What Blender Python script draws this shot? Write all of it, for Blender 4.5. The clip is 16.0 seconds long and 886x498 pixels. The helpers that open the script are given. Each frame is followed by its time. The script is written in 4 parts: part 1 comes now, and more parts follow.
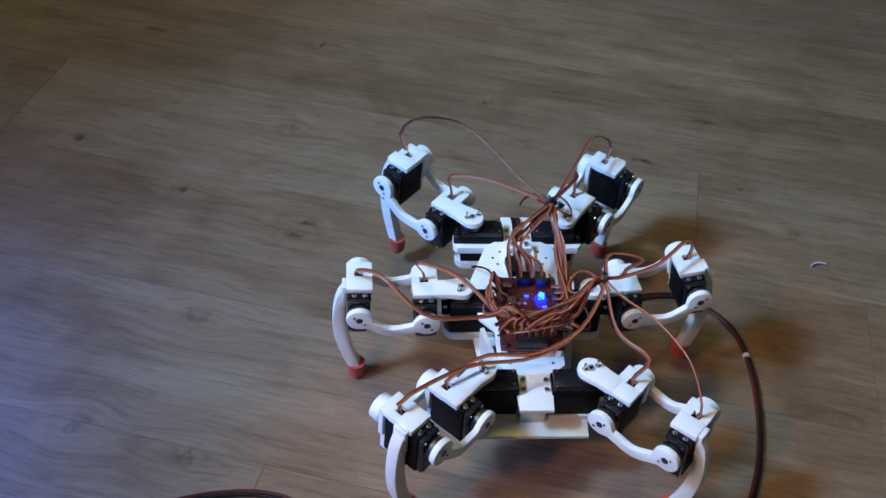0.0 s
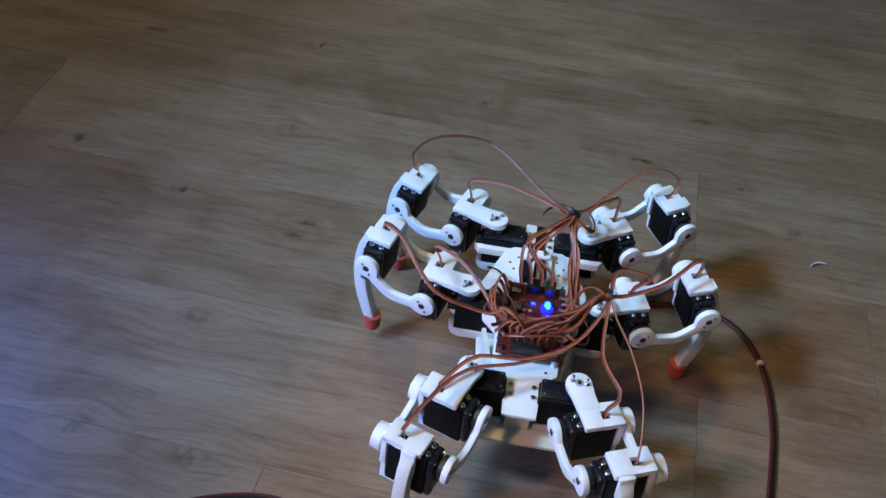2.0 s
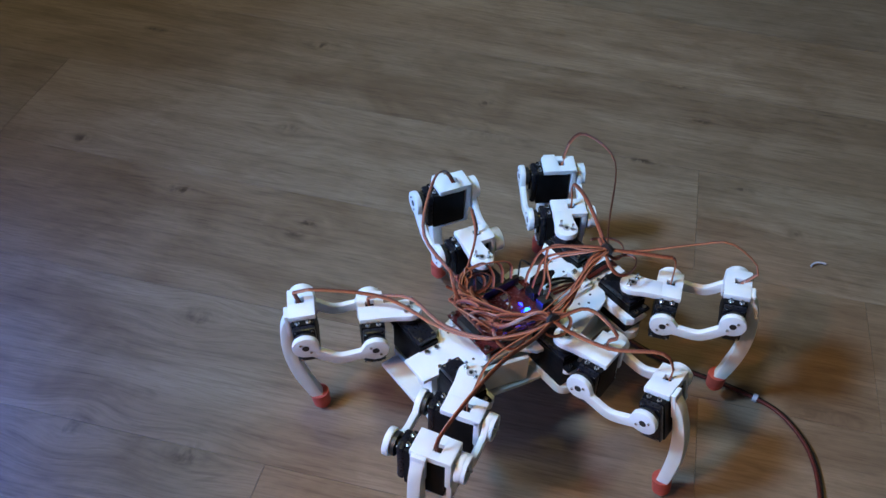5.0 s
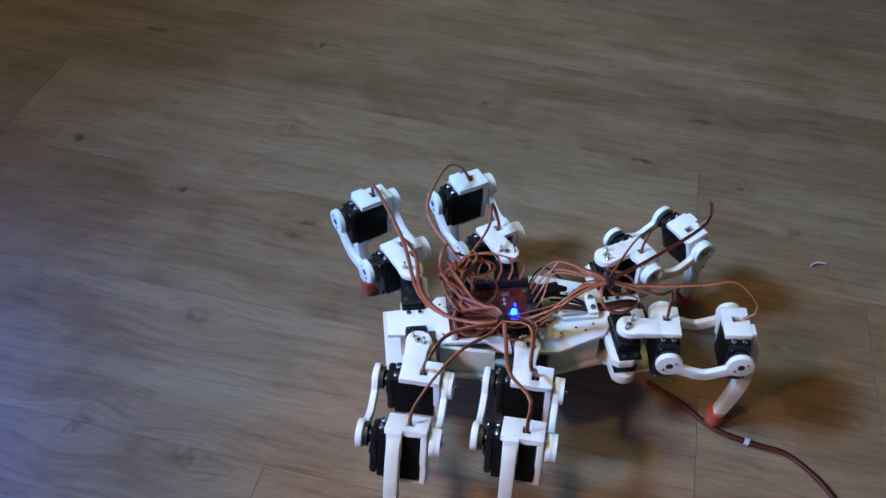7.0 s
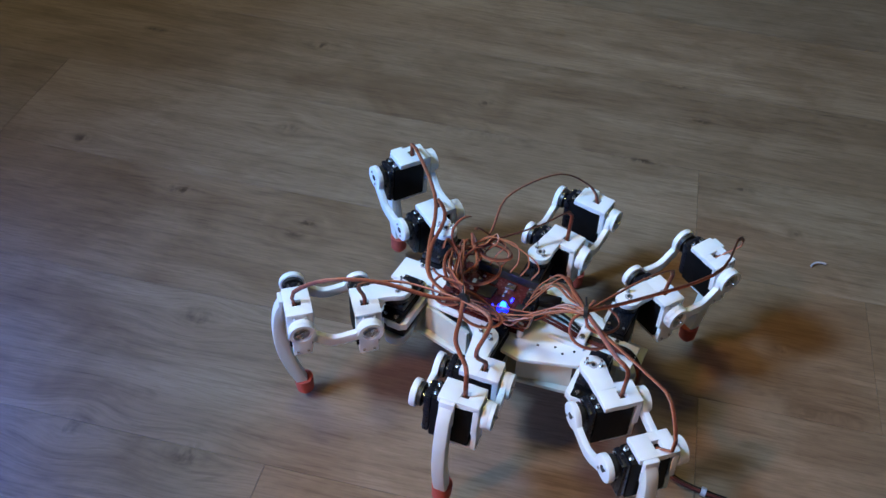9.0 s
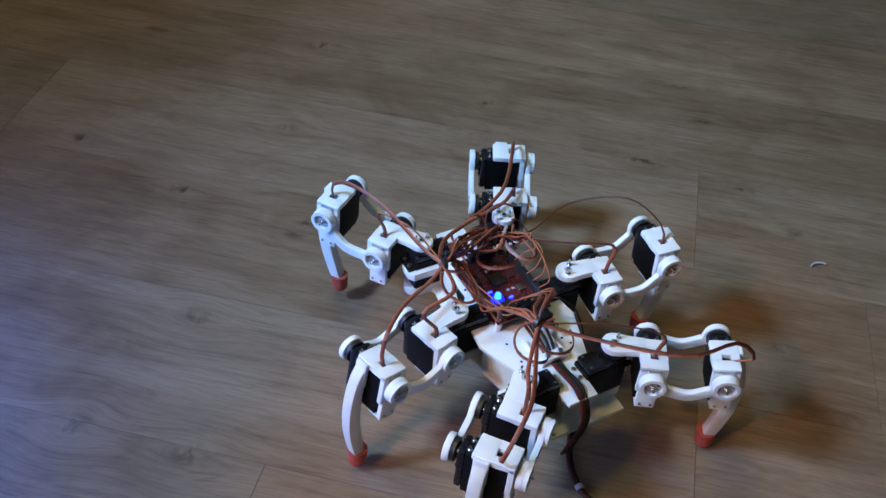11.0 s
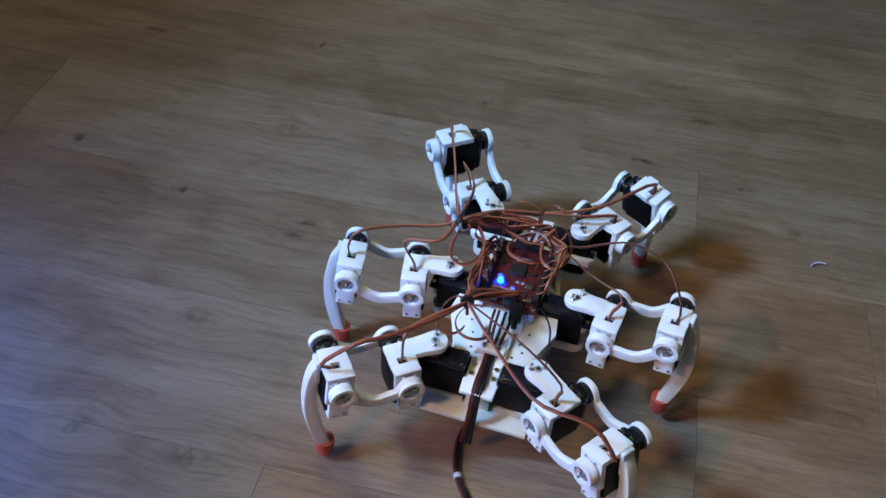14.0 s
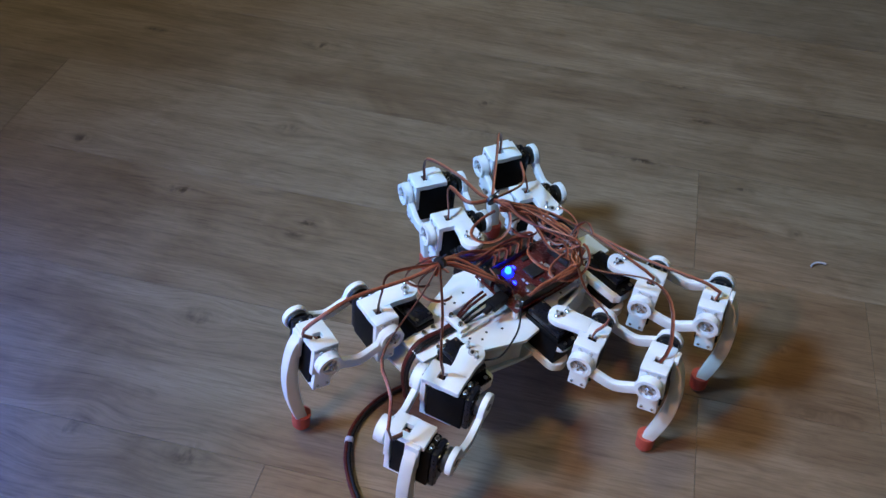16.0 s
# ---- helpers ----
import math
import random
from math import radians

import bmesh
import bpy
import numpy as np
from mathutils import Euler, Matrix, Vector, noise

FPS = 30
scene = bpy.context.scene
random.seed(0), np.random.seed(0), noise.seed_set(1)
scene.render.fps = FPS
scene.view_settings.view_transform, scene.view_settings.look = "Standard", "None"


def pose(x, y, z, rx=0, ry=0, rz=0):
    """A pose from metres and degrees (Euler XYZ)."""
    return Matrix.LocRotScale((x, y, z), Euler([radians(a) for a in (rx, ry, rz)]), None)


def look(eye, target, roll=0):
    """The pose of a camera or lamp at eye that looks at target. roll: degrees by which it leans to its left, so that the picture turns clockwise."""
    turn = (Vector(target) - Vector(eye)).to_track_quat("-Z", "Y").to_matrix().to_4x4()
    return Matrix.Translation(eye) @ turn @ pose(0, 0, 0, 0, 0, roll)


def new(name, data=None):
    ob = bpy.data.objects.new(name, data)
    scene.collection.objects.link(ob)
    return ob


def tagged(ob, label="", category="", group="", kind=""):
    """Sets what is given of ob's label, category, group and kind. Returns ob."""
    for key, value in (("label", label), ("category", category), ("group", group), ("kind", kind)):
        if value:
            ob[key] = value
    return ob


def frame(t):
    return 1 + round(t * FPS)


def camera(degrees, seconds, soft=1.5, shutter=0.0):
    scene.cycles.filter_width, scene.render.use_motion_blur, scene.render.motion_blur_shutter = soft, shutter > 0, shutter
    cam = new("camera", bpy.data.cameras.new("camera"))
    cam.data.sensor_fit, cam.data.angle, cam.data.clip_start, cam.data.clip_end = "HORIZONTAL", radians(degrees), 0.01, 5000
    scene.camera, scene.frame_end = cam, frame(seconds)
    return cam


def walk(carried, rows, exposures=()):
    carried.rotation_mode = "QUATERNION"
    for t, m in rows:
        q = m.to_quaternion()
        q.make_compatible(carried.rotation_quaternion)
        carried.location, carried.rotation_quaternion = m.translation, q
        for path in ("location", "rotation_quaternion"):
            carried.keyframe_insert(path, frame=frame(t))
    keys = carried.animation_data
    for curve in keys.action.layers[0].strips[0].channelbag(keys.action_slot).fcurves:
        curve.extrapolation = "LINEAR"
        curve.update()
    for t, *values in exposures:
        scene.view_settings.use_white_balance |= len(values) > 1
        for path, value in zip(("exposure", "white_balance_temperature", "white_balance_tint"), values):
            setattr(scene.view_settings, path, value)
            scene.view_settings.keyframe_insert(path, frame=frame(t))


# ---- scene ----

# ---------- camera: it stands still ----------
cam = camera(50.83, 16.0, soft=1.5)
EYE = Vector((0.0, 0.0, 0.7104))
VIEW = look(EYE, EYE + Vector((0, math.cos(radians(44.436)), -math.sin(radians(44.436)))), 3.84)
walk(cam, [(0.0, VIEW), (16.0, VIEW)], exposures=[(0.0, 0.0), (16.0, 0.0)])

# ---------- world and lights ----------
world = bpy.data.worlds.new("world")
scene.world = world
world.use_nodes = True
wn = world.node_tree
sky = wn.nodes.new("ShaderNodeTexSky")
sky.sky_type, sky.sun_disc = "NISHITA", False
sky.sun_elevation, sky.sun_rotation = radians(25), radians(250)
wn.links.new(sky.outputs[0], wn.nodes["Background"].inputs[0])
wn.nodes["Background"].inputs[1].default_value = 0.08


def area_lamp(name, eye, target, size_x, size_y, power, colour):
    data = bpy.data.lights.new(name, "AREA")
    data.shape, data.size, data.size_y, data.energy, data.color = "RECTANGLE", size_x, size_y, power, colour
    ob = new(name, data)
    ob.matrix_world = look(eye, target)
    return ob


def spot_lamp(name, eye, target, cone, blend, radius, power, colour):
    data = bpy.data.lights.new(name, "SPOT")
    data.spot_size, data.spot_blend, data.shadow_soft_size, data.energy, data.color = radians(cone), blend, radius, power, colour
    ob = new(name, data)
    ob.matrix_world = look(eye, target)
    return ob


# blue fill from the left, set in an added window of the west wall
area_lamp("cool_side_fill", (-1.42, -0.35, 1.25), (0.1, 0.55, 0.1), 0.9, 0.9, 9.0, (0.22, 0.47, 1.0))
# unseen sources at the camera's left: cool key light and warm spot
spot_lamp("cool_key_light", (-1.00, 0.22, 1.30), (0.64, 0.98, 0.0), 58, 1.0, 0.13, 168.0, (0.34, 0.60, 1.0))
# narrow spot added to make the reddish patch on the middle floor
spot_lamp("warm_patch_spot", (-0.90, -0.40, 1.30), (0.115, 0.465, 0.0), 15.5, 0.22, 0.05, 41.0, (1.0, 0.49, 0.27))
# blue fill added low at the side for the left floor, source unknown
area_lamp("blue_floor_fill", (-0.60, 0.44, 0.20), (-0.36, 0.49, 0.0), 0.26, 0.15, 2.4, (0.04, 0.18, 1.0))
# yellow fill from above, under an added ceiling lamp
area_lamp("yellow_fill_light", (-0.40, 0.85, 2.28), (-0.4, 0.85, 0), 0.32, 0.32, 8.5, (1.0, 0.90, 0.24))

# ---------- materials ----------


def nodes_of(name):
    mat = bpy.data.materials.new(name)
    mat.use_nodes = True
    return mat, mat.node_tree, mat.node_tree.nodes["Principled BSDF"]


def add(tree, kind, **values):
    node = tree.nodes.new(kind)
    for key, value in values.items():
        if key in node.inputs:
            node.inputs[key].default_value = value
    return node


def ramp_of(tree, source, stops):
    r = tree.nodes.new("ShaderNodeValToRGB")
    while len(r.color_ramp.elements) < len(stops):
        r.color_ramp.elements.new(0.5)
    for e, (pos, col) in zip(r.color_ramp.elements, stops):
        e.position, e.color = pos, (*col, 1)
    tree.links.new(source, r.inputs[0])
    return r.outputs[0]


def plastic(name, dark, light, rough, scale=60.0, bump=0.0, sub=0.0, spec=0.5):
    """Plain plastic with slight mottling, and fine printed layers where bump is given."""
    mat, tree, bsdf = nodes_of(name)
    coord = tree.nodes.new("ShaderNodeTexCoord")
    noise_a = add(tree, "ShaderNodeTexNoise", Scale=scale, Detail=4.0)
    tree.links.new(coord.outputs["Object"], noise_a.inputs["Vector"])
    tree.links.new(ramp_of(tree, noise_a.outputs[0], [(0.3, dark), (0.7, light)]), bsdf.inputs["Base Color"])
    noise_b = add(tree, "ShaderNodeTexNoise", Scale=scale * 5, Detail=2.0)
    tree.links.new(coord.outputs["Object"], noise_b.inputs["Vector"])
    mr = add(tree, "ShaderNodeMapRange")
    mr.inputs["To Min"].default_value, mr.inputs["To Max"].default_value = rough - 0.08, rough + 0.1
    tree.links.new(noise_b.outputs[0], mr.inputs["Value"])
    tree.links.new(mr.outputs[0], bsdf.inputs["Roughness"])
    bsdf.inputs["Specular IOR Level"].default_value = spec
    if sub:
        bsdf.inputs["Subsurface Weight"].default_value = sub
        bsdf.inputs["Subsurface Radius"].default_value = (0.004, 0.003, 0.002)
        bsdf.inputs["Subsurface Scale"].default_value = 1.0
    if bump:
        wave = add(tree, "ShaderNodeTexWave", Scale=900.0, Distortion=0.4)
        wave.bands_direction = "Z"
        tree.links.new(coord.outputs["Object"], wave.inputs["Vector"])
        bp = add(tree, "ShaderNodeBump", Strength=bump, Distance=0.0003)
        tree.links.new(wave.outputs[0], bp.inputs["Height"])
        tree.links.new(bp.outputs[0], bsdf.inputs["Normal"])
    return mat


WHITE = plastic("white_printed_plastic", (0.75, 0.78, 0.81), (0.81, 0.84, 0.87), 0.42, 45, 0.25, 0.15)
CREAM = plastic("cream_printed_plastic", (0.60, 0.61, 0.55), (0.69, 0.70, 0.64), 0.5, 40, 0.25, 0.15)
BLACK = plastic("black_servo_plastic", (0.0030, 0.0030, 0.0036), (0.0065, 0.0065, 0.0075), 0.5, 120, spec=0.14)
GEARBOX = plastic("dark_gear_case_plastic", (0.005, 0.0055, 0.008), (0.012, 0.013, 0.02), 0.28, 120, spec=0.35)
IVORY = plastic("ivory_printed_plastic", (0.70, 0.71, 0.68), (0.77, 0.78, 0.74), 0.45, 40, 0.25, 0.2)
RED = plastic("red_rubber", (0.40, 0.060, 0.038), (0.50, 0.085, 0.055), 0.6, 150)
BOARD = plastic("dark_red_board", (0.060, 0.012, 0.012), (0.11, 0.022, 0.02), 0.25, 90)
CHIP = plastic("black_chip", (0.012, 0.012, 0.012), (0.025, 0.025, 0.025), 0.35, 200)
WIRE_BROWN = plastic("brown_wire", (0.070, 0.022, 0.014), (0.11, 0.034, 0.020), 0.4, 300)
WIRE_RED = plastic("red_wire", (0.20, 0.045, 0.026), (0.28, 0.066, 0.038), 0.4, 300)
WIRE_ORANGE = plastic("orange_wire", (0.32, 0.105, 0.050), (0.42, 0.150, 0.074), 0.4, 300)
WIRE_BLACK = plastic("black_cable", (0.006, 0.005, 0.006), (0.012, 0.010, 0.010), 0.5, 200, spec=0.25)
WIRE_DARK_RED = plastic("dark_red_cable", (0.060, 0.011, 0.009), (0.10, 0.019, 0.015), 0.5, 200, spec=0.25)
PLASTER = plastic("painted_plaster", (0.62, 0.58, 0.52), (0.70, 0.66, 0.60), 0.85, 6)
CEILING = plastic("ceiling_paint", (0.74, 0.73, 0.70), (0.80, 0.79, 0.76), 0.9, 5)
# mid grey of hip pivot centres, link eye discs and small board parts
SHADE = plastic("mottled_grey_plastic", (0.30, 0.30, 0.31), (0.46, 0.46, 0.47), 0.45, 200)
PAPER = plastic("pale_shaving", (0.36, 0.35, 0.42), (0.50, 0.48, 0.55), 0.5, 200)

STEEL, tree_, bsdf_ = nodes_of("steel")
bsdf_.inputs["Base Color"].default_value = (0.62, 0.62, 0.63, 1)
bsdf_.inputs["Metallic"].default_value = 1.0
bsdf_.inputs["Roughness"].default_value = 0.25


def glowing(name, colour, strength):
    mat, tree, bsdf = nodes_of(name)
    bsdf.inputs["Base Color"].default_value = (*colour, 1)
    bsdf.inputs["Emission Color"].default_value = (*colour, 1)
    bsdf.inputs["Emission Strength"].default_value = strength
    return mat


LED_CORE = glowing("led_core", (0.006, 0.045, 1.0), 20.0)
LED_HALO = glowing("led_halo", (0.001, 0.004, 1.0), 14.0)
LED_SPILL = glowing("led_spill", (0.002, 0.006, 1.0), 60.0)
LAMP_GLOW = glowing("lamp_glow", (1.0, 0.75, 0.5), 3.0)


GRAIN = radians(-10.3)  # the planks lie askew to the camera

# knots and flowing figures of the boards: along, across, half length, half width, darkness
KNOTS = [
    (-0.377, 1.058, 0.030, 0.011, 0.75), (-0.614, 1.029, 0.022, 0.007, 0.8), (-0.591, 0.780, 0.018, 0.011, 0.7), (-0.361, 0.868, 0.016, 0.011, 0.5),
    (-0.440, 0.726, 0.024, 0.009, 0.8), (-0.136, 0.991, 0.012, 0.010, 0.75), (0.070, 0.929, 0.026, 0.006, 0.7), (0.139, 1.033, 0.014, 0.006, 0.6),
    (-0.283, 0.712, 0.014, 0.007, 0.7), (-0.292, 0.691, 0.014, 0.007, 0.6), (-0.344, 0.553, 0.020, 0.014, 0.45), (-0.401, 0.402, 0.018, 0.018, 0.5),
    (-0.288, 0.401, 0.022, 0.013, 0.55), (0.196, 0.908, 0.016, 0.005, 0.6), (0.231, 0.665, 0.012, 0.008, 0.6), (0.253, 0.846, 0.016, 0.008, 0.45),
    (0.356, 1.086, 0.010, 0.005, 0.6), (-0.129, 0.924, 0.085, 0.012, 0.22), (0.273, 0.591, 0.060, 0.013, 0.22), (0.112, 1.104, 0.020, 0.005, 0.6),
]


def laminate():
    """Grey-brown oak laminate: grain along the plank that flows round knots, a tone of its own for each plank."""
    mat, tree, bsdf = nodes_of("oak_laminate")
    L = tree.links.new
    info = tree.nodes.new("ShaderNodeObjectInfo")
    place = tree.nodes.new("ShaderNodeNewGeometry")
    turned = tree.nodes.new("ShaderNodeMapping")
    turned.inputs["Rotation"].default_value = (0, 0, -GRAIN)
    L(place.outputs["Position"], turned.inputs["Vector"])
    split = tree.nodes.new("ShaderNodeSeparateXYZ")
    L(turned.outputs[0], split.inputs[0])

    def math_node(kind, a, b=None, c=None):
        node = tree.nodes.new("ShaderNodeMath")
        node.operation = kind
        for k, value in enumerate((a, b, c)):
            if isinstance(value, (int, float)):
                node.inputs[k].default_value = value
            elif value is not None:
                L(value, node.inputs[k])
        return node.outputs[0]

    # each knot darkens its spot and pushes the grain aside
    along, across = split.outputs[0], split.outputs[1]
    flow, spots = across, None
    for ku, kv, a, b, dark in KNOTS:
        dv = math_node("SUBTRACT", across, kv)
        du = math_node("MULTIPLY", math_node("SUBTRACT", along, ku), 1 / a)
        dw = math_node("MULTIPLY", dv, 1 / b)
        d2 = math_node("MULTIPLY_ADD", du, du, math_node("MULTIPLY", dw, dw))
        push = math_node("POWER", 2.718, math_node("MULTIPLY", d2, -0.22))
        flow = math_node("SUBTRACT", flow, math_node("MULTIPLY", math_node("MULTIPLY", push, dv), 0.8))
        spot = math_node("MULTIPLY", math_node("POWER", 2.718, math_node("MULTIPLY", d2, -1.9)), min(1.0, dark * 1.35))
        spots = spot if spots is None else math_node("ADD", spots, spot)
    comb = tree.nodes.new("ShaderNodeCombineXYZ")
    L(along, comb.inputs[0])
    L(flow, comb.inputs[1])
    L(math_node("MULTIPLY", info.outputs["Random"], 9.0), comb.inputs[2])

    def grain(sx, sy, detail, rough, distortion=0.0):
        mp = tree.nodes.new("ShaderNodeMapping")
        mp.inputs["Scale"].default_value = (sx, sy, 1)
        L(comb.outputs[0], mp.inputs["Vector"])
        node = add(tree, "ShaderNodeTexNoise", Scale=1.0, Detail=detail, Roughness=rough, Distortion=distortion)
        L(mp.outputs[0], node.inputs["Vector"])
        return node.outputs[0]

    fine = grain(34.0, 620.0, 5.0, 0.65)
    pores = grain(22.0, 300.0, 3.0, 0.6, 0.3)
    streaks = grain(9.0, 120.0, 5.0, 0.6, 0.35)
    bands = grain(2.6, 26.0, 4.0, 0.55, 0.5)
    blotch = grain(9.0, 13.0, 5.0, 0.6, 0.8)
    ring_sin = math_node("SINE", math_node("MULTIPLY", grain(1.6, 15.0, 2.0, 0.5, 0.3), 110.0))

    def mix(kind, fac, a, b):
        m = tree.nodes.new("ShaderNodeMix")
        m.data_type, m.blend_type = "RGBA", kind
        if isinstance(fac, float):
            m.inputs[0].default_value = fac
        else:
            L(fac, m.inputs[0])
        L(a, m.inputs[6])
        if isinstance(b, tuple):
            m.inputs[7].default_value = (*b, 1)
        else:
            L(b, m.inputs[7])
        return m.outputs[2]

    base = ramp_of(tree, bands, [(0.25, (0.210, 0.140, 0.092)), (0.5, (0.255, 0.179, 0.120)), (0.75, (0.300, 0.217, 0.150))])
    base = mix("MULTIPLY", 0.50, base, ramp_of(tree, fine, [(0.34, (0.58, 0.53, 0.48)), (0.52, (1.0, 1.0, 1.0)), (0.75, (1.08, 1.08, 1.08))]))
    base = mix("MULTIPLY", 0.36, base, ramp_of(tree, pores, [(0.36, (0.55, 0.49, 0.44)), (0.46, (1.0, 1.0, 1.0))]))
    base = mix("MULTIPLY", 0.48, base, ramp_of(tree, streaks, [(0.32, (0.62, 0.55, 0.49)), (0.52, (1.0, 1.0, 1.0)), (0.75, (1.12, 1.12, 1.11))]))
    base = mix("MULTIPLY", 0.75, base, ramp_of(tree, blotch, [(0.32, (0.66, 0.60, 0.54)), (0.58, (1.0, 1.0, 1.0))]))
    base = mix("MULTIPLY", 0.20, base, ramp_of(tree, ring_sin, [(0.0, (1.0, 1.0, 1.0)), (0.75, (1.0, 1.0, 1.0)), (1.0, (0.55, 0.48, 0.42))]))
    ragged = ramp_of(tree, grain(95.0, 190.0, 3.0, 0.6), [(0.40, (0.0, 0.0, 0.0)), (0.60, (1.0, 1.0, 1.0))])
    knot_grain = math_node("MULTIPLY", spots, ragged)
    base = mix("MULTIPLY", knot_grain, base, (0.22, 0.16, 0.13))
    base = mix("MULTIPLY", 1.0, base, info.outputs["Color"])
    L(base, bsdf.inputs["Base Color"])
    rg = add(tree, "ShaderNodeMapRange")
    rg.inputs["To Min"].default_value, rg.inputs["To Max"].default_value = 0.38, 0.58
    L(streaks, rg.inputs["Value"])
    L(rg.outputs[0], bsdf.inputs["Roughness"])
    bp = add(tree, "ShaderNodeBump", Strength=0.25, Distance=0.0006)
    L(fine, bp.inputs["Height"])
    L(bp.outputs[0], bsdf.inputs["Normal"])
    return mat


OAK = laminate()
JOINT = plastic("dark_joint", (0.030, 0.020, 0.014), (0.05, 0.034, 0.024), 0.8, 40)

# ---------- mesh helpers ----------


def mesh_of(name, bm, mats, smooth=False):
    bmesh.ops.recalc_face_normals(bm, faces=bm.faces)
    me = bpy.data.meshes.new(name)
    bm.to_mesh(me)
    bm.free()
    for m in mats if isinstance(mats, (list, tuple)) else [mats]:
        me.materials.append(m)
    me.shade_smooth()
    me.set_sharp_from_angle(angle=radians(50 if smooth else 32))
    return me


def part(name, data, parent, m=None, label=""):
    """A mesh object under a thing or a part."""
    ob = new(name, data)
    ob.parent = parent
    if m is not None:
        ob.matrix_basis = m
    if label:
        tagged(ob, label)
    return ob


def put(bm, verts, m, index):
    if m is not None:
        bmesh.ops.transform(bm, matrix=m, verts=verts)
    faces = {f for v in verts for f in v.link_faces}
    for f in faces:
        f.material_index = index


def box(bm, x0, x1, y0, y1, z0, z1, bevel=0.0, index=0, m=None):
    made = bmesh.ops.create_cube(bm, size=1.0)["verts"]
    for v in made:
        v.co = Vector(((x0 + x1) / 2 + v.co.x * (x1 - x0), (y0 + y1) / 2 + v.co.y * (y1 - y0), (z0 + z1) / 2 + v.co.z * (z1 - z0)))
    if bevel:
        edges = list({e for v in made for e in v.link_edges})
        res = bmesh.ops.bevel(bm, geom=edges, offset=bevel, segments=2, affect="EDGES", profile=0.6)
        made = list({v for f in res["faces"] for v in f.verts} | {v for v in made if v.is_valid})
    put(bm, made, m, index)


def rod(bm, a, b, r, n=12, r2=None, index=0):
    a, b = Vector(a), Vector(b)
    d = b - a
    m = Matrix.Translation((a + b) / 2) @ d.to_track_quat("Z", "Y").to_matrix().to_4x4()
    made = bmesh.ops.create_cone(bm, cap_ends=True, segments=n, radius1=r, radius2=r if r2 is None else r2, depth=d.length)["verts"]
    put(bm, made, m, index)


def ring(bm, x, y0, y1, outer, inner, n=20, index=0):
    """A raised rim round an axis along y."""
    loops = []
    for r, y in ((outer, y0), (outer, y1), (inner, y1), (inner, y0)):
        loops.append([bm.verts.new((x + r * math.cos(2 * math.pi * k / n), y, r * math.sin(2 * math.pi * k / n))) for k in range(n)])
    for a, b in zip(loops, loops[1:] + loops[:1]):
        for k in range(n):
            bm.faces.new((a[k], a[(k + 1) % n], b[(k + 1) % n], b[k])).material_index = index


def prism(bm, outline, lo, hi, axis="z", bevel=0.0, index=0):
    """An outline of 2D points pushed from lo to hi along an axis: x -> (y, z), y -> (x, z), z -> (x, y)."""
    def at(p, h):
        return {"x": (h, p[0], p[1]), "y": (p[0], h, p[1]), "z": (p[0], p[1], h)}[axis]
    low = [bm.verts.new(at(p, lo)) for p in outline]
    high = [bm.verts.new(at(p, hi)) for p in outline]
    n = len(outline)
    caps = [bm.faces.new(low[::-1]), bm.faces.new(high)]
    sides = [bm.faces.new((low[i], low[(i + 1) % n], high[(i + 1) % n], high[i])) for i in range(n)]
    faces = caps + sides
    if bevel:
        bmesh.ops.recalc_face_normals(bm, faces=faces)
        rim = [e for f in caps for e in f.edges]
        res = bmesh.ops.bevel(bm, geom=rim, offset=bevel, segments=2, affect="EDGES", profile=0.6)
        faces = [f for f in faces if f.is_valid] + res["faces"]
    for f in faces:
        f.material_index = index


def arc(cx, cy, r, a0, a1, n):
    return [(cx + r * math.cos(radians(a0 + (a1 - a0) * i / n)), cy + r * math.sin(radians(a0 + (a1 - a0) * i / n))) for i in range(n + 1)]


def spline(points, n):
    """A smooth curve through points, n steps per stretch."""
    p = [Vector(q) for q in points]
    p = [2 * p[0] - p[1]] + p + [2 * p[-1] - p[-2]]
    out = []
    for i in range(1, len(p) - 2):
        for k in range(n):
            u = k / n
            out.append(0.5 * (2 * p[i] + (p[i + 1] - p[i - 1]) * u + (2 * p[i - 1] - 5 * p[i] + 4 * p[i + 1] - p[i + 2]) * u * u
                              + (3 * p[i] - p[i - 1] - 3 * p[i + 1] + p[i + 2]) * u ** 3))
    out.append(p[-2].copy())
    return out


def tube(bm, pts, r, n=6, index=0, offset=0.0):
    """A round wire along pts; offset moves it sideways in a ribbon."""
    rings = []
    side = None
    for i, q in enumerate(pts):
        d = (pts[min(i + 1, len(pts) - 1)] - pts[max(i - 1, 0)]).normalized()
        if side is None:
            side = d.cross(Vector((0.3, 0.2, 1))).normalized()
        side = (side - d * side.dot(d)).normalized()
        up = d.cross(side)
        c = q + side * offset
        rings.append([bm.verts.new(c + (side * math.cos(2 * math.pi * k / n) + up * math.sin(2 * math.pi * k / n)) * r) for k in range(n)])
    for a, b in zip(rings, rings[1:]):
        for k in range(n):
            f = bm.faces.new((a[k], a[(k + 1) % n], b[(k + 1) % n], b[k]))
            f.material_index, f.smooth = index, True
    for ring in (rings[0], rings[-1]):
        bm.faces.new(ring).material_index = index


# ---------- the room ----------
X0, X1, Y0, Y1, ZC = -1.5, 2.4, -1.6, 2.9, 2.4


def wall(name, x0, x1, y0, y1, z0=0.0, z1=ZC):
    bm = bmesh.new()
    box(bm, x0, x1, y0, y1, z0, z1)
    return tagged(new(name, mesh_of(name, bm, PLASTER)), "plain painted plaster wall", "wall", kind="structure")


